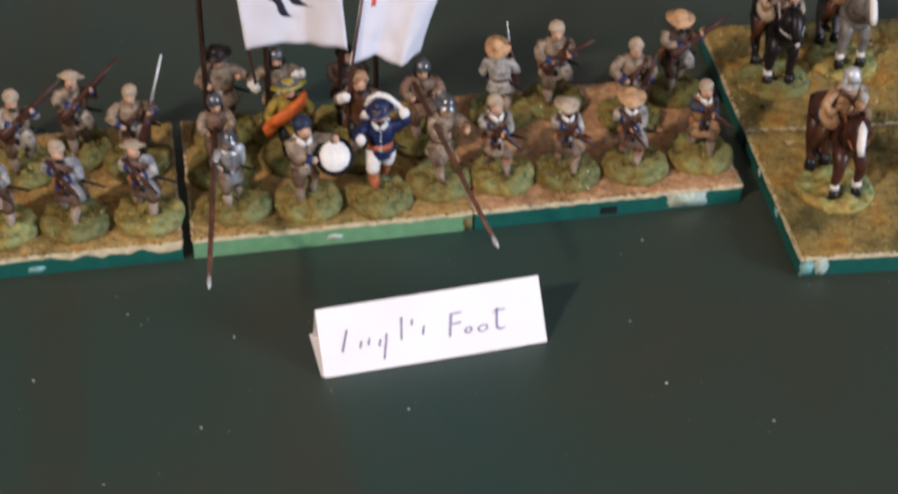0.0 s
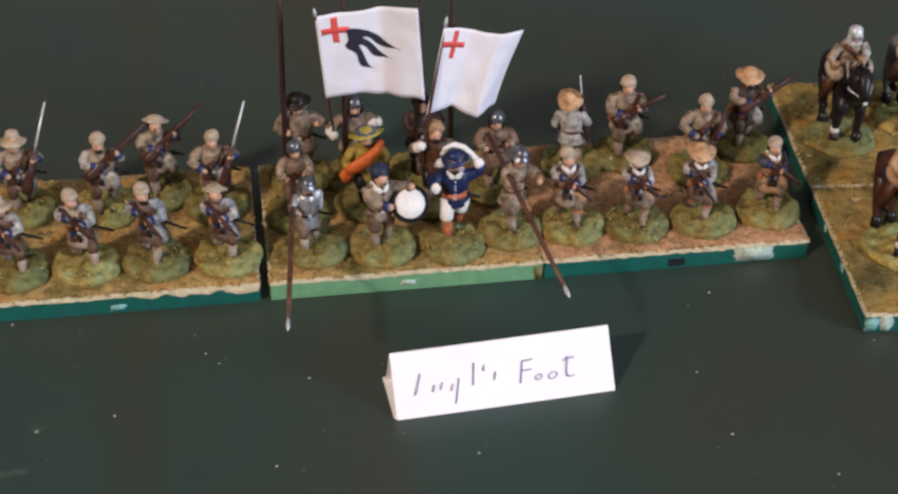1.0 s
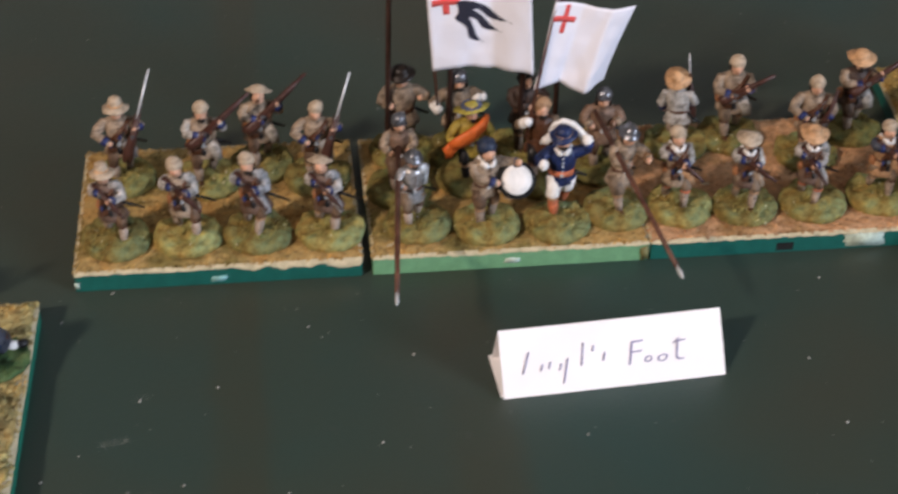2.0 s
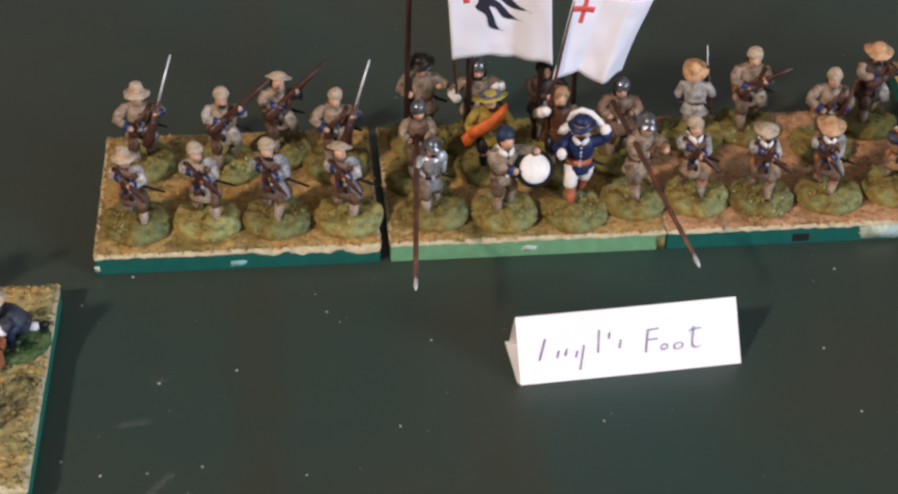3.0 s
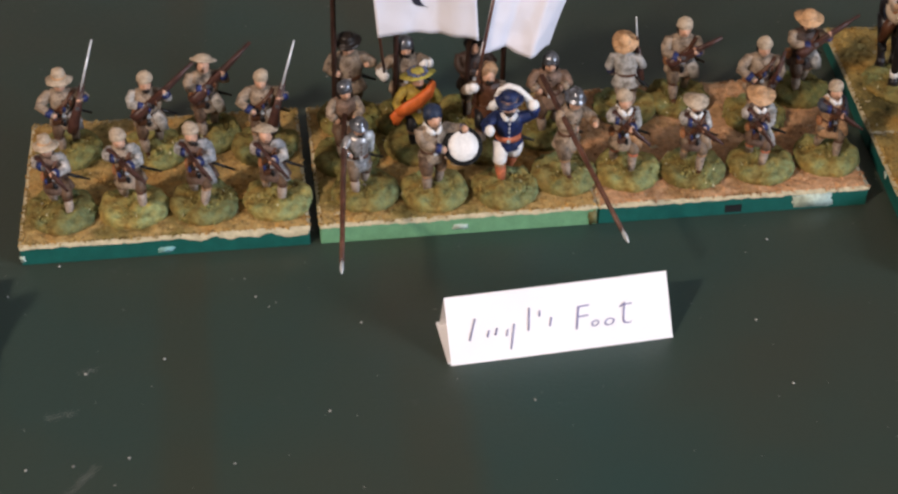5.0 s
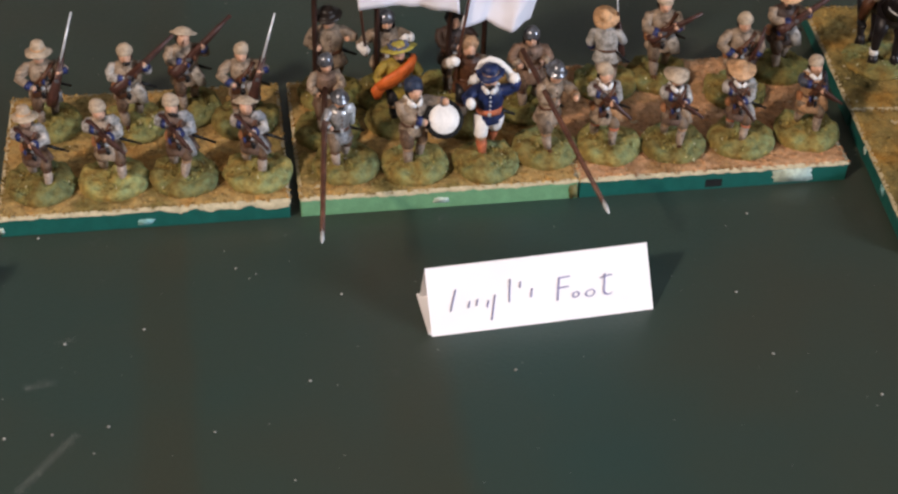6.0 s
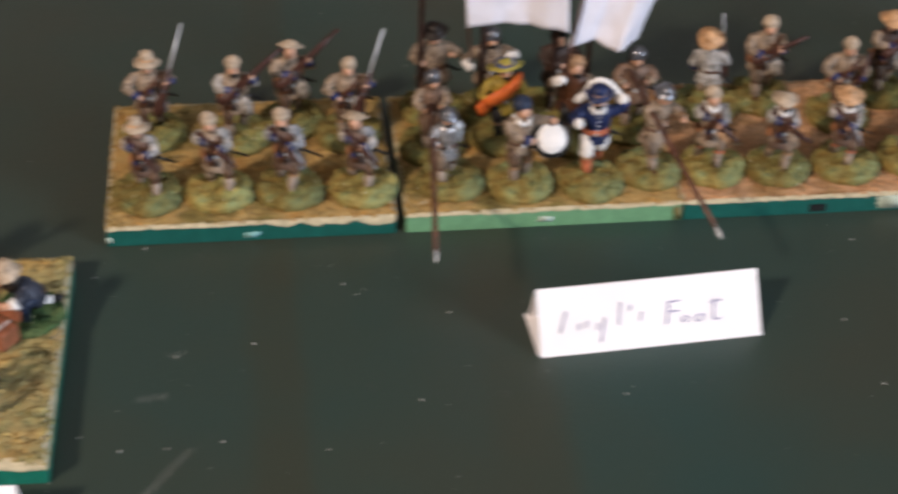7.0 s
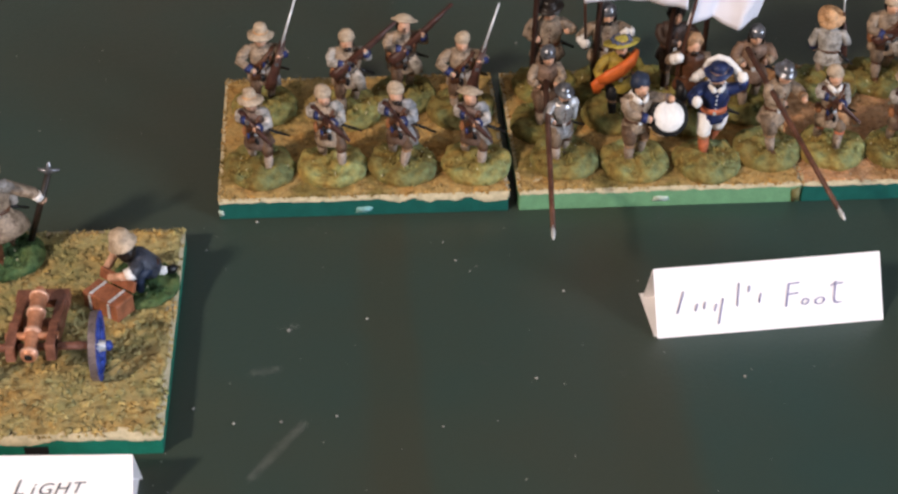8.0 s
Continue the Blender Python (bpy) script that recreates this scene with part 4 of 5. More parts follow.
def flag(foot, top, corners, folds, tail, label):
    """A paper flag folded round a wire staff: rippled sheet, red cross on a white corner, finial."""
    foot, top = Vector(foot), Vector(top)
    t = thing("flag", *foot, 0, label, "flag", "paper flags")
    k = top - foot
    d = k.normalized()
    b = Build()
    b.tube([(0, 0, 0), k - d * 0.28], [0.045, 0.04], "pike wood", 8)
    part("staff", b, t, "thin dark staff")
    b = Build()
    b.tube([k - d * 0.30, k - d * 0.16, k], [0.045, 0.055, 0.012], "bright steel", 8)
    part("finial", b, t, "silver finial")
    tl, tr, br, bl = (Vector(c) - foot for c in corners)

    def at(u, v, off=0.0):
        p = tl.lerp(tr, u).lerp(bl.lerp(br, u), v)
        y = 0.0
        for (u0, y0), (u1, y1) in zip(folds, folds[1:]):
            if u0 <= u <= u1:
                y = y0 + (y1 - y0) * (u - u0) / (u1 - u0)
        y += (0.05 * math.sin(u * 11 + 3 * v) + 0.03 * noise.noise(Vector((u * 7, v * 7, len(folds))))) * min(1, u * 4)
        sag = 0.5 * y * v + 0.05 * math.sin(u * 9) * v - (0.10 if not tail else 0.03) * math.sin(math.pi * u) * (1 - v)
        return p + Vector((-(0.0 if tail else 0.05) * u * math.sin(math.pi * v), y - off, sag))

    def sheet(name, spans, mat, off, label=""):
        b = Build()
        for u0, v0, u1, v1, nu, nv in spans:
            verts = [at(u0 + (u1 - u0) * i / nu, v0 + (v1 - v0) * j / nv, off + s) for s in (0, -0.012) for j in range(nv + 1) for i in range(nu + 1)]
            half = (nu + 1) * (nv + 1)
            faces = []
            for j in range(nv):
                for i in range(nu):
                    a = j * (nu + 1) + i
                    faces.append((a, a + nu + 1, a + nu + 2, a + 1))
                    faces.append((half + a, half + a + 1, half + a + nu + 2, half + a + nu + 1))
            rim = [i for i in range(nu + 1)] + [(j + 1) * (nu + 1) - 1 for j in range(1, nv + 1)] + [nv * (nu + 1) + i for i in range(nu - 1, -1, -1)] + [j * (nu + 1) for j in range(nv - 1, 0, -1)]
            for i, a in enumerate(rim):
                c = rim[(i + 1) % len(rim)]
                faces.append((a, c, c + half, a + half))
            b.add(verts, faces, mat)
        return part(name, b, t, label)

    cloth = sheet("cloth", [(-0.01, 0, 1, 1, 32, 20)], "flag paper", 0.0, "white paper sheet")
    sheet("cross", [(0.035, 0.165, 0.315, 0.235, 10, 2), (0.14, 0.05, 0.205, 0.345, 3, 10)] if tail else [(0.02, 0.16, 0.31, 0.225, 10, 2), (0.145, 0.03, 0.205, 0.36, 3, 10)], "flag red", 0.012, "red painted cross")
    if tail:
        b = Build()
        for bez in (((0.29, 0.26), (0.47, 0.19), (0.57, 0.39), (0.80, 0.49)), ((0.29, 0.31), (0.45, 0.29), (0.53, 0.53), (0.70, 0.60)), ((0.28, 0.34), (0.39, 0.40), (0.39, 0.61), (0.51, 0.72))):
            n, verts, mid = 14, [], []
            for i in range(n + 1):
                f = i / n
                k = ((1 - f) ** 3, 3 * f * (1 - f) ** 2, 3 * f * f * (1 - f), f ** 3)
                mid.append((sum(k[j] * bez[j][0] for j in range(4)), sum(k[j] * bez[j][1] for j in range(4))))
            for i, (u, v) in enumerate(mid):
                f = i / n
                e0, e1 = mid[max(i - 1, 0)], mid[min(i + 1, n)]
                n_u, n_v = -(e1[1] - e0[1]), e1[0] - e0[0]
                ln = math.hypot(n_u, n_v)
                w = 0.050 * (1 - f ** 2.0) + 0.003 + 0.010 * math.sin(f * 11) * (f < 0.95)
                u, v = u + 0.020 * f * math.sin(f * 11) * n_u / ln, v + 0.026 * f * math.sin(f * 11) * n_v / ln
                for sgn in (-1, 1):
                    verts.append(at(u + sgn * w * n_u / ln, v + sgn * w * n_v / ln, 0.016))
            b.add(verts, [(2 * i, 2 * i + 1, 2 * i + 3, 2 * i + 2) for i in range(n)], "flag black")
        part("streamer_blaze", b, t, "black three-tailed wavy blaze")
    return t


flag((10.62, 4.45, 2.45), (10.08, 3.25, 7.62), ((10.12, 3.3, 7.32), (12.94, 3.2, 7.62), (13.16, 3.2, 4.66), (10.36, 3.55, 4.50)), ((0.0, 0.0), (0.30, 0.08), (0.62, 0.10), (1.01, -0.30)), True,
     "white paper flag with red cross and black wavy blaze")
flag((13.02, 2.95, 2.45), (13.86, 3.5, 6.98), ((13.78, 3.4, 6.66), (16.10, 3.3, 6.36), (15.34, 3.3, 3.70), (13.24, 3.2, 3.92)), ((0.0, 0.0), (0.37, 0.26), (0.70, -0.05), (1.01, 0.30)), False,
     "white paper flag with a small red cross")

drum = thing("drum", 12.42, 1.06, 2.30, 0, "black-sided toy drum with cream skin and hoops", "drum")
b = Build()
b.lathe([(0.43, -0.45), (0.46, -0.40), (0.46, 0.3), (0.43, 0.35)], (0, 0, 0), "black paint", 22, (54, 0, 4))
part("shell", b, drum)
b = Build()
b.lathe([(0.48, 0.20), (0.56, 0.22), (0.56, 0.33), (0.45, 0.37)], (0, 0, 0), "slot black", 22, (54, 0, 4))
part("hoop", b, drum, "dark hoop round the skin")
for k in range(9):
    a = 2 * math.pi * k / 9
    rot = Euler((radians(54), 0, radians(4))).to_matrix()
    b = Build()
    b.tube([rot @ Vector((0.53 * math.cos(a), 0.53 * math.sin(a), -0.42)), rot @ Vector((0.56 * math.cos(a + 0.2), 0.56 * math.sin(a + 0.2), 0.25))], 0.022, "cap cream", 5)
    part("cord", b, drum, "pale cord")
b = Build()
b.lathe([(0.44, 0.345), (0.43, 0.385), (0.2, 0.40)], (0, 0, 0), "white paint", 22, (54, 0, 4))
part("drum_skin", b, drum, "cream drum skin")


# ---- folded name cards ----
def name_card(a, c, height, depth, label):
    """A strip of paper folded into a three-sided prism; a and c are its front lower corners."""
    a, c = Vector(a), Vector(c)
    w = (c - a).length
    turn = math.degrees(math.atan2(c.y - a.y, c.x - a.x))
    t = thing("name_card", a.x, a.y, 0.0, turn, label, "card", "folded name cards")
    ap = (depth[1], height)

    def panel(name, p, q, off=0.0, dx=0.0, label=""):
        b = Build()
        nx, verts, faces = 12, [], []
        p, q = Vector((0, *p)), Vector((0, *q))
        nrm = (q - p).normalized().cross(Vector((1, 0, 0))) * 0.03
        for s in (0, 1):
            for e in (p, q):
                for i in range(nx + 1):
                    x = dx + w * i / nx
                    bow = 0.02 * math.sin(3.1 * i / nx)
                    verts.append(e + Vector((x, 0, 0)) + nrm * s + Vector((0, -bow * 0.5, 0)))
        k = nx + 1
        for i in range(nx):
            faces += [(i, i + 1, k + i + 1, k + i), (2 * k + i, 3 * k + i, 3 * k + i + 1, 2 * k + i + 1), (i, 2 * k + i, 2 * k + i + 1, i + 1), (k + i, k + i + 1, 3 * k + i + 1, 3 * k + i)]
        faces += [(0, k, 3 * k, 2 * k), (nx, nx + 2 * k, nx + 3 * k, nx + k)]
        b.add(verts, faces, "card paper", smooth=False)
        return part(name, b, t, label)

    front = panel("front_panel", (0, 0.01), ap)
    panel("back_panel", ap, (depth[0], 0.05))
    panel("bottom_panel", (depth[0] + 0.12, 0.03), (0.06, 0.03), dx=-0.07)
    return t, front, Vector((0, *ap)), w


def written(front, up, w, spans):
    """Pen strokes on a card's front: each is a thin bar from (u0, v0) to (u1, v1) in shares of the face."""
    nrm = Vector((0, -up.z, up.y)).normalized()

    def spot(u, v):
        return Vector((u * w, 0, 0)) + up * v + nrm * 0.016 + Vector((0, -0.01 * math.sin(3.1 * u), 0.01))

    for u0, v0, u1, v1 in spans:
        b = Build()
        p, q = spot(u0, v0), spot(u1, v1)
        b.tube([p, q], 0.02, "ink blue", 5)
        part("pen_bar", b, front, "violet-blue pen bar")


def letters(front, up, w, text, u, v, tall, ink, slant, rise=0.0, stretch=1.0):
    """Hand lettering on a card's front, drawn from the built-in font, thinned and slanted."""
    cu = bpy.data.curves.new("lettering", 'FONT')
    cu.body, cu.size, cu.shear, cu.offset, cu.extrude = text, tall * CM, slant, min(0.0, 0.018 - 0.042 * tall) * CM, 0.00004
    cu.space_character = 1.15
    cu.materials.append(MATS[ink])
    tmp = bpy.data.objects.new("lettering", cu)
    scene.collection.objects.link(tmp)
    me = bpy.data.meshes.new_from_object(tmp.evaluated_get(bpy.context.evaluated_depsgraph_get()))
    bpy.data.objects.remove(tmp)
    ob = new("lettering", me)
    ob.parent = front
    tilt = math.degrees(math.atan2(up.z, up.y))
    nrm = Vector((0, -up.z, up.y)).normalized()
    at = (Vector((u * w, 0, 0)) + up * v + nrm * 0.03) * CM
    ob.matrix_basis = pose(at.x, at.y, at.z, tilt, 0, 0) @ pose(0, 0, 0, 0, 0, rise) @ Matrix.Diagonal((1, stretch, 1, 1))
    return tagged(ob, "hand-written " + ink.split()[1] + " lettering")


card, face_, up_, w_ = name_card((11.29, -5.54), (17.27, -5.12), 1.46, (1.62, 1.04), "white folded paper name card with violet pen writing")
written(face_, up_, w_, ((0.092, 0.33, 0.125, 0.64), (0.172, 0.35, 0.182, 0.45), (0.208, 0.37, 0.218, 0.47), (0.255, 0.33, 0.265, 0.43),
                         (0.270, 0.14, 0.295, 0.50), (0.355, 0.37, 0.368, 0.70), (0.408, 0.56, 0.414, 0.65), (0.452, 0.40, 0.462, 0.53)))
for ch, u, v, tall, stretch in (("F", 0.548, 0.29, 1.0, 0.94), ("o", 0.632, 0.315, 0.44, 0.80), ("o", 0.688, 0.30, 0.60, 0.72), ("t", 0.752, 0.28, 1.30, 1.0)):
    letters(face_, up_, w_, ch, u, v, tall, "ink blue", 0.22, 3, stretch)

card2, face2, up2, w2 = name_card((-7.45, -11.09), (-1.46, -11.35), 1.46, (1.64, 1.03), "white folded paper name card with grey pen writing")
for word, u, v, tall, stretch in (("L", 0.552, 0.50, 0.56, 0.90), ("i", 0.618, 0.51, 0.42, 0.85), ("GHT", 0.643, 0.505, 0.45, 0.80)):
    letters(face2, up2, w2, word, u, v, tall, "ink grey", 0.45, 2, stretch)


# ---- dust on the table ----
rnd = random.Random(77)
b = Build()
for _ in range(330):
    px, py = rnd.uniform(-14, 34), rnd.uniform(-14, 16)
    s = rnd.uniform(0.008, 0.026) * (2.0 if rnd.random() < 0.06 else 1)
    b.ball((px, py, s * 0.3), (s, s * rnd.uniform(0.6, 1.6), s * 0.4), "dust white", 5, 4)
for px, py in ((-0.35, -7.45), (1.77, -8.01), (0.64, -8.01), (3.1, -7.89), (8.05, -6.83), (6.38, -2.12), (1.93, -4.72), (9.13, -3.53),
               (22.2, -9.02), (19.66, -4.68), (19.93, -7.22), (3.93, -4.37), (-0.31, -1.33), (1.02, -0.16)):
    b.ball((px, py, 0.012), (0.045, 0.05, 0.02), "dust white", 6, 4)
for ax, ay, cx, cy, n in ((1.05, -9.85, 2.35, -8.05, 1300), (1.0, -6.25, 1.75, -6.15, 420), (1.75, -4.65, 2.15, -4.55, 160)):
    for _ in range(n):
        f = rnd.random()
        s = rnd.uniform(0.003, 0.0065)
        b.ball((ax + (cx - ax) * f + rnd.gauss(0, 0.07), ay + (cy - ay) * f + rnd.gauss(0, 0.07), s * 0.3), (s, s, s * 0.4), "dust white", 4, 3)
solid("dust_specks", b, 0, 0, 0, 0, "pale dust specks scattered on the green table", "dust", kind="stuff")


# ---- the gun and its crew ----
gun = thing("toy_cannon", -4.05, -5.6, 0.72, 0, "bronze toy cannon on a brown carriage with blue wheels", "cannon")
b = Build()
b.lathe([(0.080, -1.62), (0.136, -1.55), (0.080, -1.45), (0.216, -1.36), (0.224, -1.30), (0.196, -1.22), (0.192, -0.85), (0.220, -0.82), (0.220, -0.74), (0.180, -0.70),
         (0.172, -0.2), (0.200, -0.17), (0.200, -0.08), (0.160, -0.04), (0.148, 0.42), (0.188, 0.50), (0.196, 0.58), (0.172, 0.66), (0.088, 0.665), (0.080, 0.3)], (0, -1.0, 1.02), "bronze", 20, (96, 0, -1))
b.tube([(-0.62, -0.95, 1.0), (0.62, -0.95, 1.0)], 0.11, "bronze", 10)
barrel = part("barrel", b, gun, "bronze barrel with raised rings")
for r, h0, h1 in ((0.236, -1.36, -1.29), (0.232, -0.84, -0.74), (0.212, -0.19, -0.08), (0.21, 0.48, 0.58)):
    b = Build()
    b.lathe([(r - 0.03, h0 - 0.02), (r, h0), (r, h1), (r - 0.03, h1 + 0.02)], (0, -1.0, 1.02), "bronze bright", 20, (96, 0, -1))
    part("ring", b, barrel, "bright copper ring")
b = Build()
b.lathe([(0.095, 0.64), (0.095, 0.672)], (0, -1.0, 1.02), "slot black", 14, (96, 0, -1))
part("bore", b, barrel, "black bore")
for s in (-1, 1):
    b = Build()
    b.box((s * 0.47, -0.20, 0.72), (0.24, 2.6, 0.46), "carriage wood", (-9, 0, 0), 0.04)
    b.box((s * 0.47, -0.95, 0.94), (0.24, 0.9, 0.34), "carriage wood", (0, 0, 0), 0.04)
    part("cheek", b, gun)
b = Build()
b.box((0, 0.85, 0.66), (1.3, 0.42, 0.28), "carriage wood", (0, 0, 0), 0.03)
b.box((0, -0.1, 0.62), (0.8, 0.3, 0.2), "carriage wood", (0, 0, 0), 0.03)
part("crosspiece", b, gun)
b = Build()
b.tube([(-1.55, -1.10, 0.80), (1.72, -1.10, 0.80)], 0.1, "carriage wood", 10)
part("axle", b, gun)
for s in (-1, 1):
    wheel = thing("wheel", 0, 0, 0)
    wheel.parent = gun
    wheel.matrix_basis = pose(s * 1.52 * CM, -1.14 * CM, 0.80 * CM)
    b = Build()
    n = 28
    verts, faces = [], []
    for k in range(n):
        a = 2 * math.pi * k / n
        for rr, xx in ((0.85, -0.10), (0.85, 0.08), (0.69, 0.07), (0.69, -0.09)):
            verts.append((xx, rr * math.cos(a), rr * math.sin(a)))
    for k in range(n):
        k2 = (k + 1) % n
        for i in range(4):
            faces.append((4 * k + i, 4 * k + (i + 1) % 4, 4 * k2 + (i + 1) % 4, 4 * k2 + i))
    b.add(verts, faces, "wheel blue", smooth=False)
    b.m = ["rim grey" if i % 4 == 0 else "wheel blue" for i in range(len(b.m))]
    part("rim", b, wheel, "blue wooden rim")
    for k in range(10):
        a = 2 * math.pi * k / 10
        b = Build()
        b.tube([(0, 0.1 * math.cos(a), 0.1 * math.sin(a)), (0, 0.7 * math.cos(a), 0.7 * math.sin(a))], [0.05, 0.042], "wheel blue", 6)
        part("spoke", b, wheel)
    b = Build()
    b.lathe([(0.16, -0.2), (0.17, 0.0), (0.13, 0.16), (0.11, 0.26), (0.05, 0.27)], (0, 0, 0), "bright steel", 12, (0, 90 * s, 0))
    b.lathe([(0.12, 0.2), (0.13, 0.3), (0.06, 0.36)], (0, 0, 0), "wheel blue", 10, (0, 90 * s, 0))
    part("hub", b, wheel, "grey metal hub")

chest = thing("ammunition_chest", -2.52, -4.50, 0.74, -38, "small open brown wooden chest with pale straps", "chest")
b = Build()
b.box((0, 0, 0.29), (1.16, 0.62, 0.52), "chest wood", (0, 0, 0), 0.04)
part("body", b, chest)
b = Build()
b.box((0, 0.40, 0.70), (1.16, 0.10, 0.30), "chest wood", (-18, 0, 0), 0.03)
part("lid", b, chest)
for sx in (-0.32, 0.30):
    b = Build()
    b.box((sx, -0.32, 0.29), (0.07, 0.03, 0.46), "bright steel")
    b.box((sx, 0.0, 0.56), (0.07, 0.58, 0.02), "bright steel")
    part("strap", b, chest, "pale metal strap")


def kneeling(x, y, face):
    rnd = random.Random(5)
    b = Build(0.02)
    b.tube([(0.14, 0.22, 0.72), (0.36, -0.22, 0.74), (0.34, -0.20, 0.22)], [0.21, 0.19, 0.10], "breeches blue", 10)
    b.tube([(-0.14, 0.25, 0.66), (-0.26, -0.10, 0.36), (-0.22, 0.30, 0.26)], [0.22, 0.19, 0.14], "breeches blue", 10)
    b.tube([(-0.22, 0.28, 0.27), (-0.12, 0.52, 0.30), (-0.07, 0.66, 0.30)], [0.13, 0.14, 0.09], "white paint", 10)
    b.ball((-0.05, 0.76, 0.30), (0.11, 0.17, 0.13), "black paint", 8, 6)
    b.lathe([(0.36, 0.0), (0.40, 0.06), (0.37, 0.30), (0.39, 0.52), (0.33, 0.68), (0.16, 0.78)], (0, 0.26, 0.55), "coat slate", 20, (38, 0, 0), 1.0, 0.8, 0.04)
    b.lathe([(0.37, 0.10), (0.375, 0.18)], (0, 0.26, 0.55), "leather", 14, (38, 0, 0), 1.0, 0.82)
    hd = Vector((0, -0.42, 1.42))
    b.ball(hd, (0.17, 0.19, 0.21), "flesh", 10, 8)
    b.ball(hd + Vector((0, 0.06, -0.10)), (0.28, 0.27, 0.29), "hair dark", 12, 8, (0, 0, 0), 0.1)
    b.lathe([(0.37, 0.04), (0.38, 0.07), (0.31, 0.14), (0.27, 0.36), (0.21, 0.45), (0.07, 0.48)], hd + Vector((0, 0.02, 0.10)), "cap cream", 16, (16, 0, 0))
    for s in (-1, 1):
        sh, h = Vector((0.34 * s, -0.16, 1.12)), Vector((0.20 * s, -0.86, 0.78))
        pts = bent(sh, h, (0.30 * s, 0.06, 0.02))
        b.tube([pts[0], pts[0].lerp(pts[1], 0.5), pts[1]], [0.17, 0.17, 0.15], "coat slate", 10)
        b.tube([pts[0].lerp(pts[1], 0.72), pts[1].lerp(h, 0.22)], [0.185, 0.165], "white paint", 10)
        b.tube([pts[1].lerp(h, 0.1), h], [0.125, 0.10], "flesh", 8)
        b.ball(h, 0.105, "flesh", 8, 6)
    mound(b, rnd, "mound emerald", 0.90, 0.14)
    solid("figurine", b, x, y, 0.68, face, "kneeling toy gunner figurine in blue-grey coat and cream hat", "figurine", "toy soldiers on the trays")


kneeling(-1.72, -3.62, -68)
figurine(-5.38, -2.35, 20, "grip", "brim", "coat drab", "white paint", "breeches brown", "leather", turf="mound emerald", seed=41, collar=True, lit_shoulder="coat pale",
         skirt=0.18, label="toy gunner figurine in pale coat, white cuffs, holding a linstock", grips=((-0.5, -0.2, 1.5), (1.08, 0.0, 1.48)), size=1.12, sway=-0.08)
staff = thing("linstock", -4.85, -2.15, 0.75, 0, "dark model linstock pole with a forked silver head", "pole")
b = Build()
k = Vector((0.80, 0.30, 2.35))
b.tube([(0, 0, 0.05), k], [0.09, 0.08], "hair dark", 8)
part("shaft", b, staff)
b = Build()
b.tube([k, k + Vector((0.05, 0.0, 0.34))], [0.09, 0.035], "steel", 6)
b.tube([k + Vector((-0.25, 0, 0.14)), k + Vector((0, 0, 0.05)), k + Vector((0.30, 0, 0.10))], [0.04, 0.08, 0.04], "steel", 6)
part("fork_head", b, staff, "silver forked head")


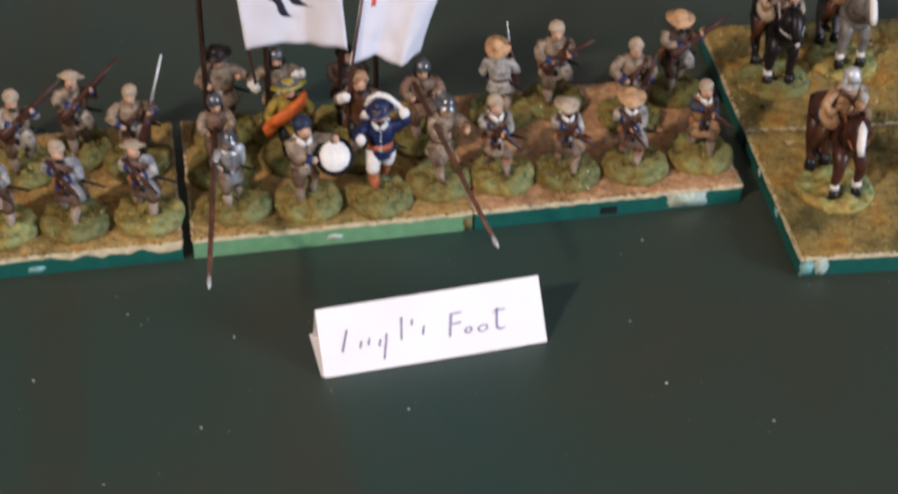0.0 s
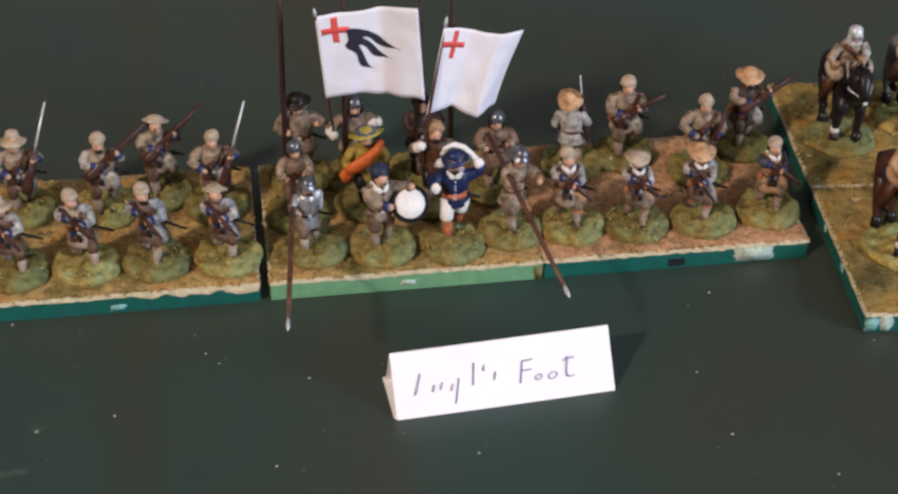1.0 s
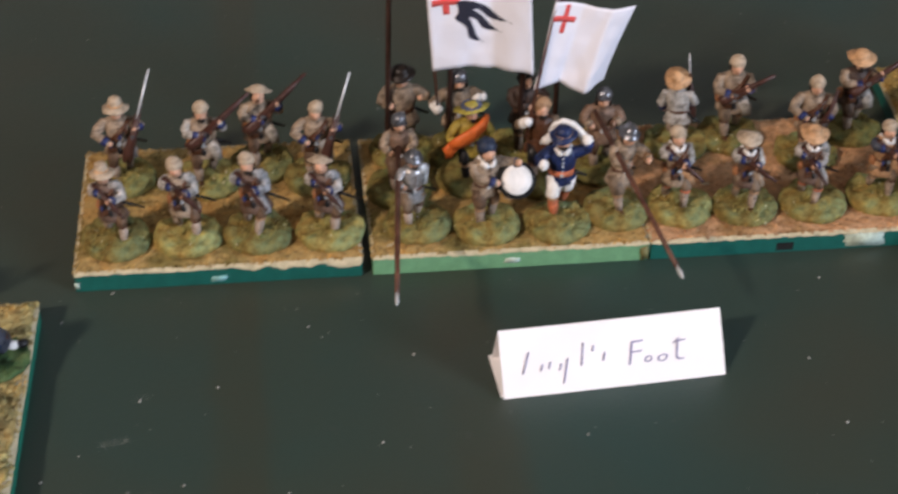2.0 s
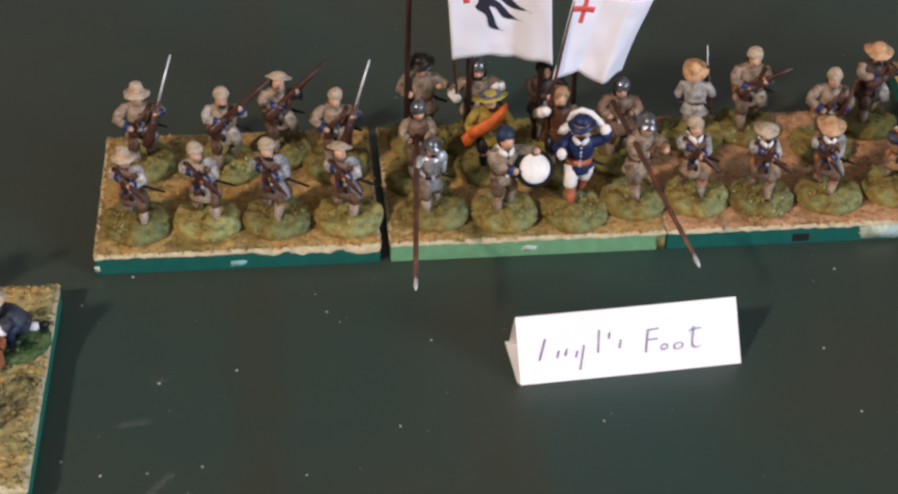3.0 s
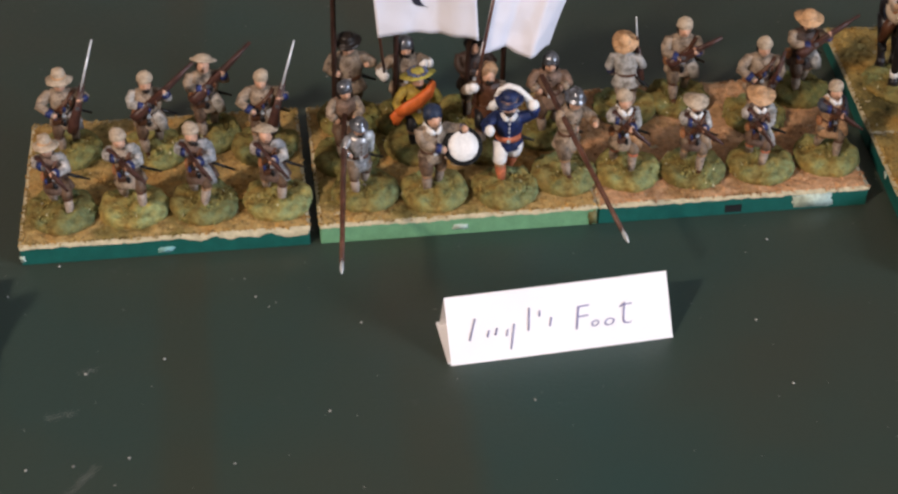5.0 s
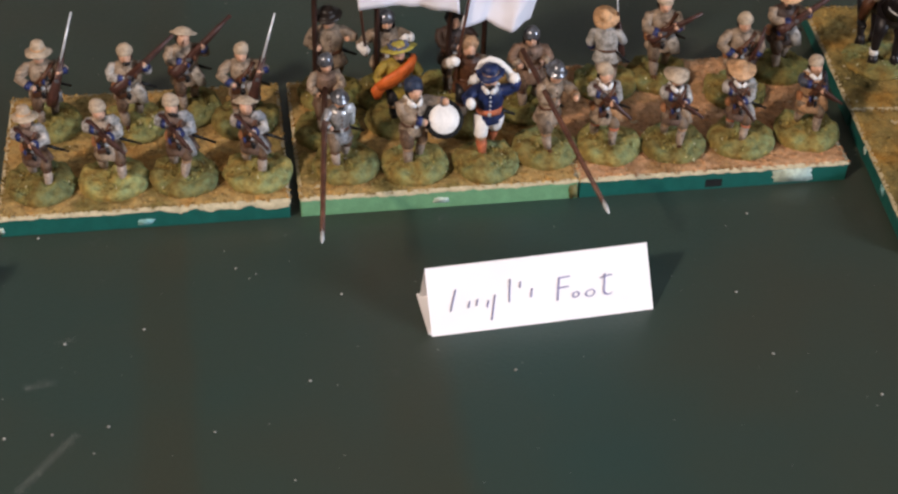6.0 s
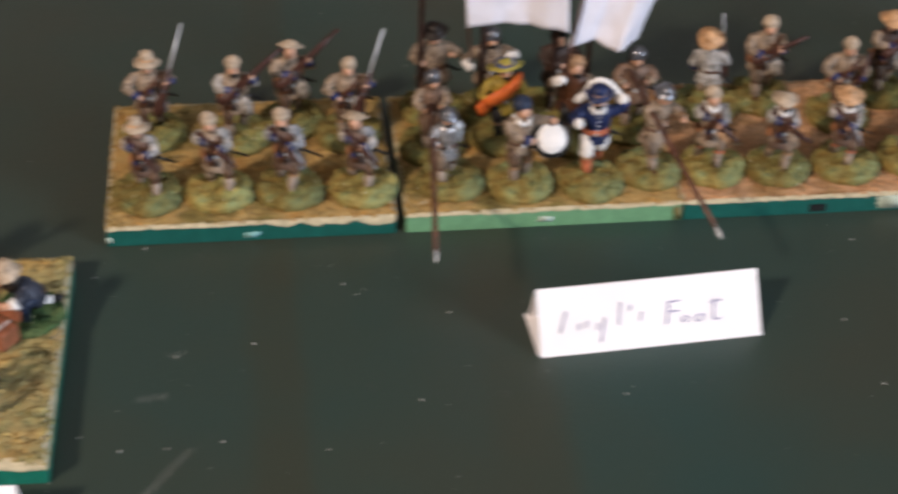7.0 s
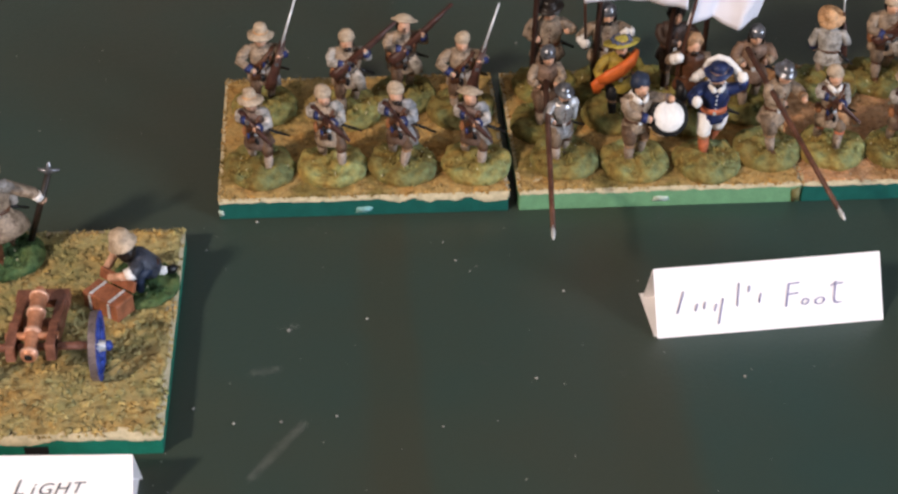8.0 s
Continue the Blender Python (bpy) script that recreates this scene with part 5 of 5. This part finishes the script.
# ---- horsemen ----
def horseman(x, y, face, coat, rider_coat, hat, seed, label, blaze=True, socks="white paint", rein="leather tan", glance=0.0):
    """A painted toy horse with its rider on a flocked round base, one mesh, facing -y."""
    rnd = random.Random(seed)
    b = Build(0.015)
    b.ball((0, 0.55, 2.05), (0.48, 0.95, 0.56), coat, 18, 12)
    b.ball((0, -0.25, 2.08), (0.49, 0.58, 0.62), coat, 18, 12)
    b.ball((0, 1.15, 2.12), (0.50, 0.55, 0.58), coat, 18, 12)
    g = glance
    b.tube([(0, -0.45, 2.22), (0.35 * g, -0.76, 2.66), (0.55 * g, -0.88, 2.98)], [0.48, 0.37, 0.26], coat, 14)
    b.tube([(0.5 * g, -0.80, 3.05), (0.75 * g, -1.04, 2.78), (g, -1.24, 2.34), (g, -1.28, 2.20)], [0.21, 0.23, 0.17, 0.135], coat, 12)
    for s in (-1, 1):
        b.lathe([(0.07, 0), (0.06, 0.1), (0.015, 0.22)], (0.11 * s + 0.5 * g, -0.80, 3.17), coat, 6)
        for yy, lift in ((-0.35, 0.0), (1.2, 0.0)):
            kx, ky = (0.35 if yy < 0 else 0.26) * s, yy + rnd.uniform(-0.2, 0.12)
            b.tube([(0.24 * s, yy, 1.9), (kx, ky - (0.08 if yy < 0 else -0.12), 1.15), (kx, ky, 0.55), (kx, ky - 0.04, 0.34)], [0.29, 0.17, 0.12, 0.12], coat, 10)
            if socks and yy < 0 and (socks != "one" or s < 0):
                b.tube([(kx, ky, 0.74), (kx, ky - 0.03, 0.50)], [0.135, 0.15], "white paint", 8)
            b.lathe([(0.175, 0.16), (0.135, 0.50)], (kx, ky - 0.06, 0.0), "horse black", 10)
    b.tube([(0, 1.55, 2.4), (0, 1.85, 2.1), (0.05, 1.9, 1.2), (0.05, 1.85, 0.8)], [0.1, 0.17, 0.15, 0.05], "horse black" if coat != "horse grey" else "horse grey", 8)
    b.tube([(0, -0.62, 3.12), (0, -0.44, 2.86), (0, -0.2, 2.6)], [0.06, 0.11, 0.08], "horse black", 8)
    if not blaze:
        b.ball((g, -1.36, 2.20), (0.08, 0.06, 0.10), "white paint", 8, 6)
    else:
        b.tube([(0.6 * g, -1.00, 3.07), (0.75 * g, -1.19, 2.90), (g, -1.36, 2.48), (g, -1.43, 2.26)], [0.06, 0.12, 0.12, 0.09], "white paint", 10)
    for s in (-1, 1):
        b.tube([(0.15 * s + g, -1.22, 2.34), (0.38 * s, -0.8, 2.4), (0.2 * s, -0.05, 2.95)], 0.035, rein, 6)
        b.tube([(0.22 * s, 0.35, 2.55), (0.66 * s, 0.10, 2.15), (0.72 * s, 0.26, 1.55)], [0.22, 0.2, 0.15], "leather" if s < 0 else "black paint", 8)
        b.ball((0.50 * s, 0.16, 2.56), (0.27, 0.42, 0.30), "coat buff" if rider_coat != "coat drab" else "cap cream", 12, 8, (18, 20 * s, 0), 0.15)
        b.ball((0.74 * s, 0.12, 1.40), (0.13, 0.27, 0.11), "black paint", 8, 6)
    b.ball((0, 0.45, 2.55), (0.52, 0.55, 0.16), "leather", 12, 8)
    for s in (-1, 1):
        b.ball((0.43 * s, 0.55, 2.16), (0.13, 0.46, 0.42), "breeches blue", 12, 8, (0, 12 * s, 0))
    for i, (w, z) in enumerate(((0.34, 2.8), (0.37, 3.05), (0.38, 3.3))):
        b.ball((0, 0.32, z), (w, 0.27, 0.27), rider_coat, 12, 8)
    b.tube([(-0.32, 0.18, 3.42), (0.0, 0.02, 3.2), (0.28, 0.12, 2.8)], [0.08, 0.09, 0.08], "leather", 8, 0.6)
    b.lathe([(0.30, -0.06), (0.28, 0.0), (0.16, 0.06)], (0.02, 0.24, 3.52), "coat grey", 12, (8, 0, 0), 1.0, 0.85)
    hd = Vector((0.02, 0.20, 3.74))
    b.ball(hd, (0.17, 0.19, 0.21), "flesh", 10, 8)
    headgear(b, hat, hd.x, hd.y, hd.z + 0.06, rnd)
    for s, h in ((-1, Vector((-0.62, -0.05, 2.75))), (1, Vector((0.15, -0.3, 3.0)))):
        sh = Vector((0.38 * s, 0.3, 3.35))
        b.tube(bent(sh, h, (0.18 * s, 0.05, -0.05)), [0.16, 0.14, 0.11], rider_coat if s < 0 else "coat grey", 8)
        b.tube([sh.lerp(h, 0.7), sh.lerp(h, 0.95)], [0.15, 0.14], "coat buff", 8)
        b.ball(h, 0.1, "leather tan", 8, 6)
    b.tube([(0.2, 0.4, 3.0), (0.55, 0.9, 2.1)], [0.05, 0.03], "black paint", 6)
    mound(b, rnd, "mound green", 1.15, 0.16)
    return solid("cavalry_figurine", b, x, y, 0.67, face, label, "figurine", "toy horsemen on the trays")


horseman(26.82, -0.78, 7, "horse bay", "coat buff", "silver pot", 51, "buff-coated toy horseman figurine on a dark bay horse, white blaze", glance=-0.32)
horseman(27.02, 5.2, 3, "horse black", "coat drab", "silver pot", 52, "toy horseman figurine in drab coat on a black horse", blaze=False, socks="one", rein="bright steel", glance=-0.05)
horseman(29.62, 5.9, 5, "horse grey", "coat olive", "silver pot", 53, "toy horseman figurine on a grey horse with white blaze", rein="leather")
horseman(30.3, -0.6, 7, "horse bay", "coat buff", "silver pot", 54, "toy horseman figurine in buff coat on a bay horse")
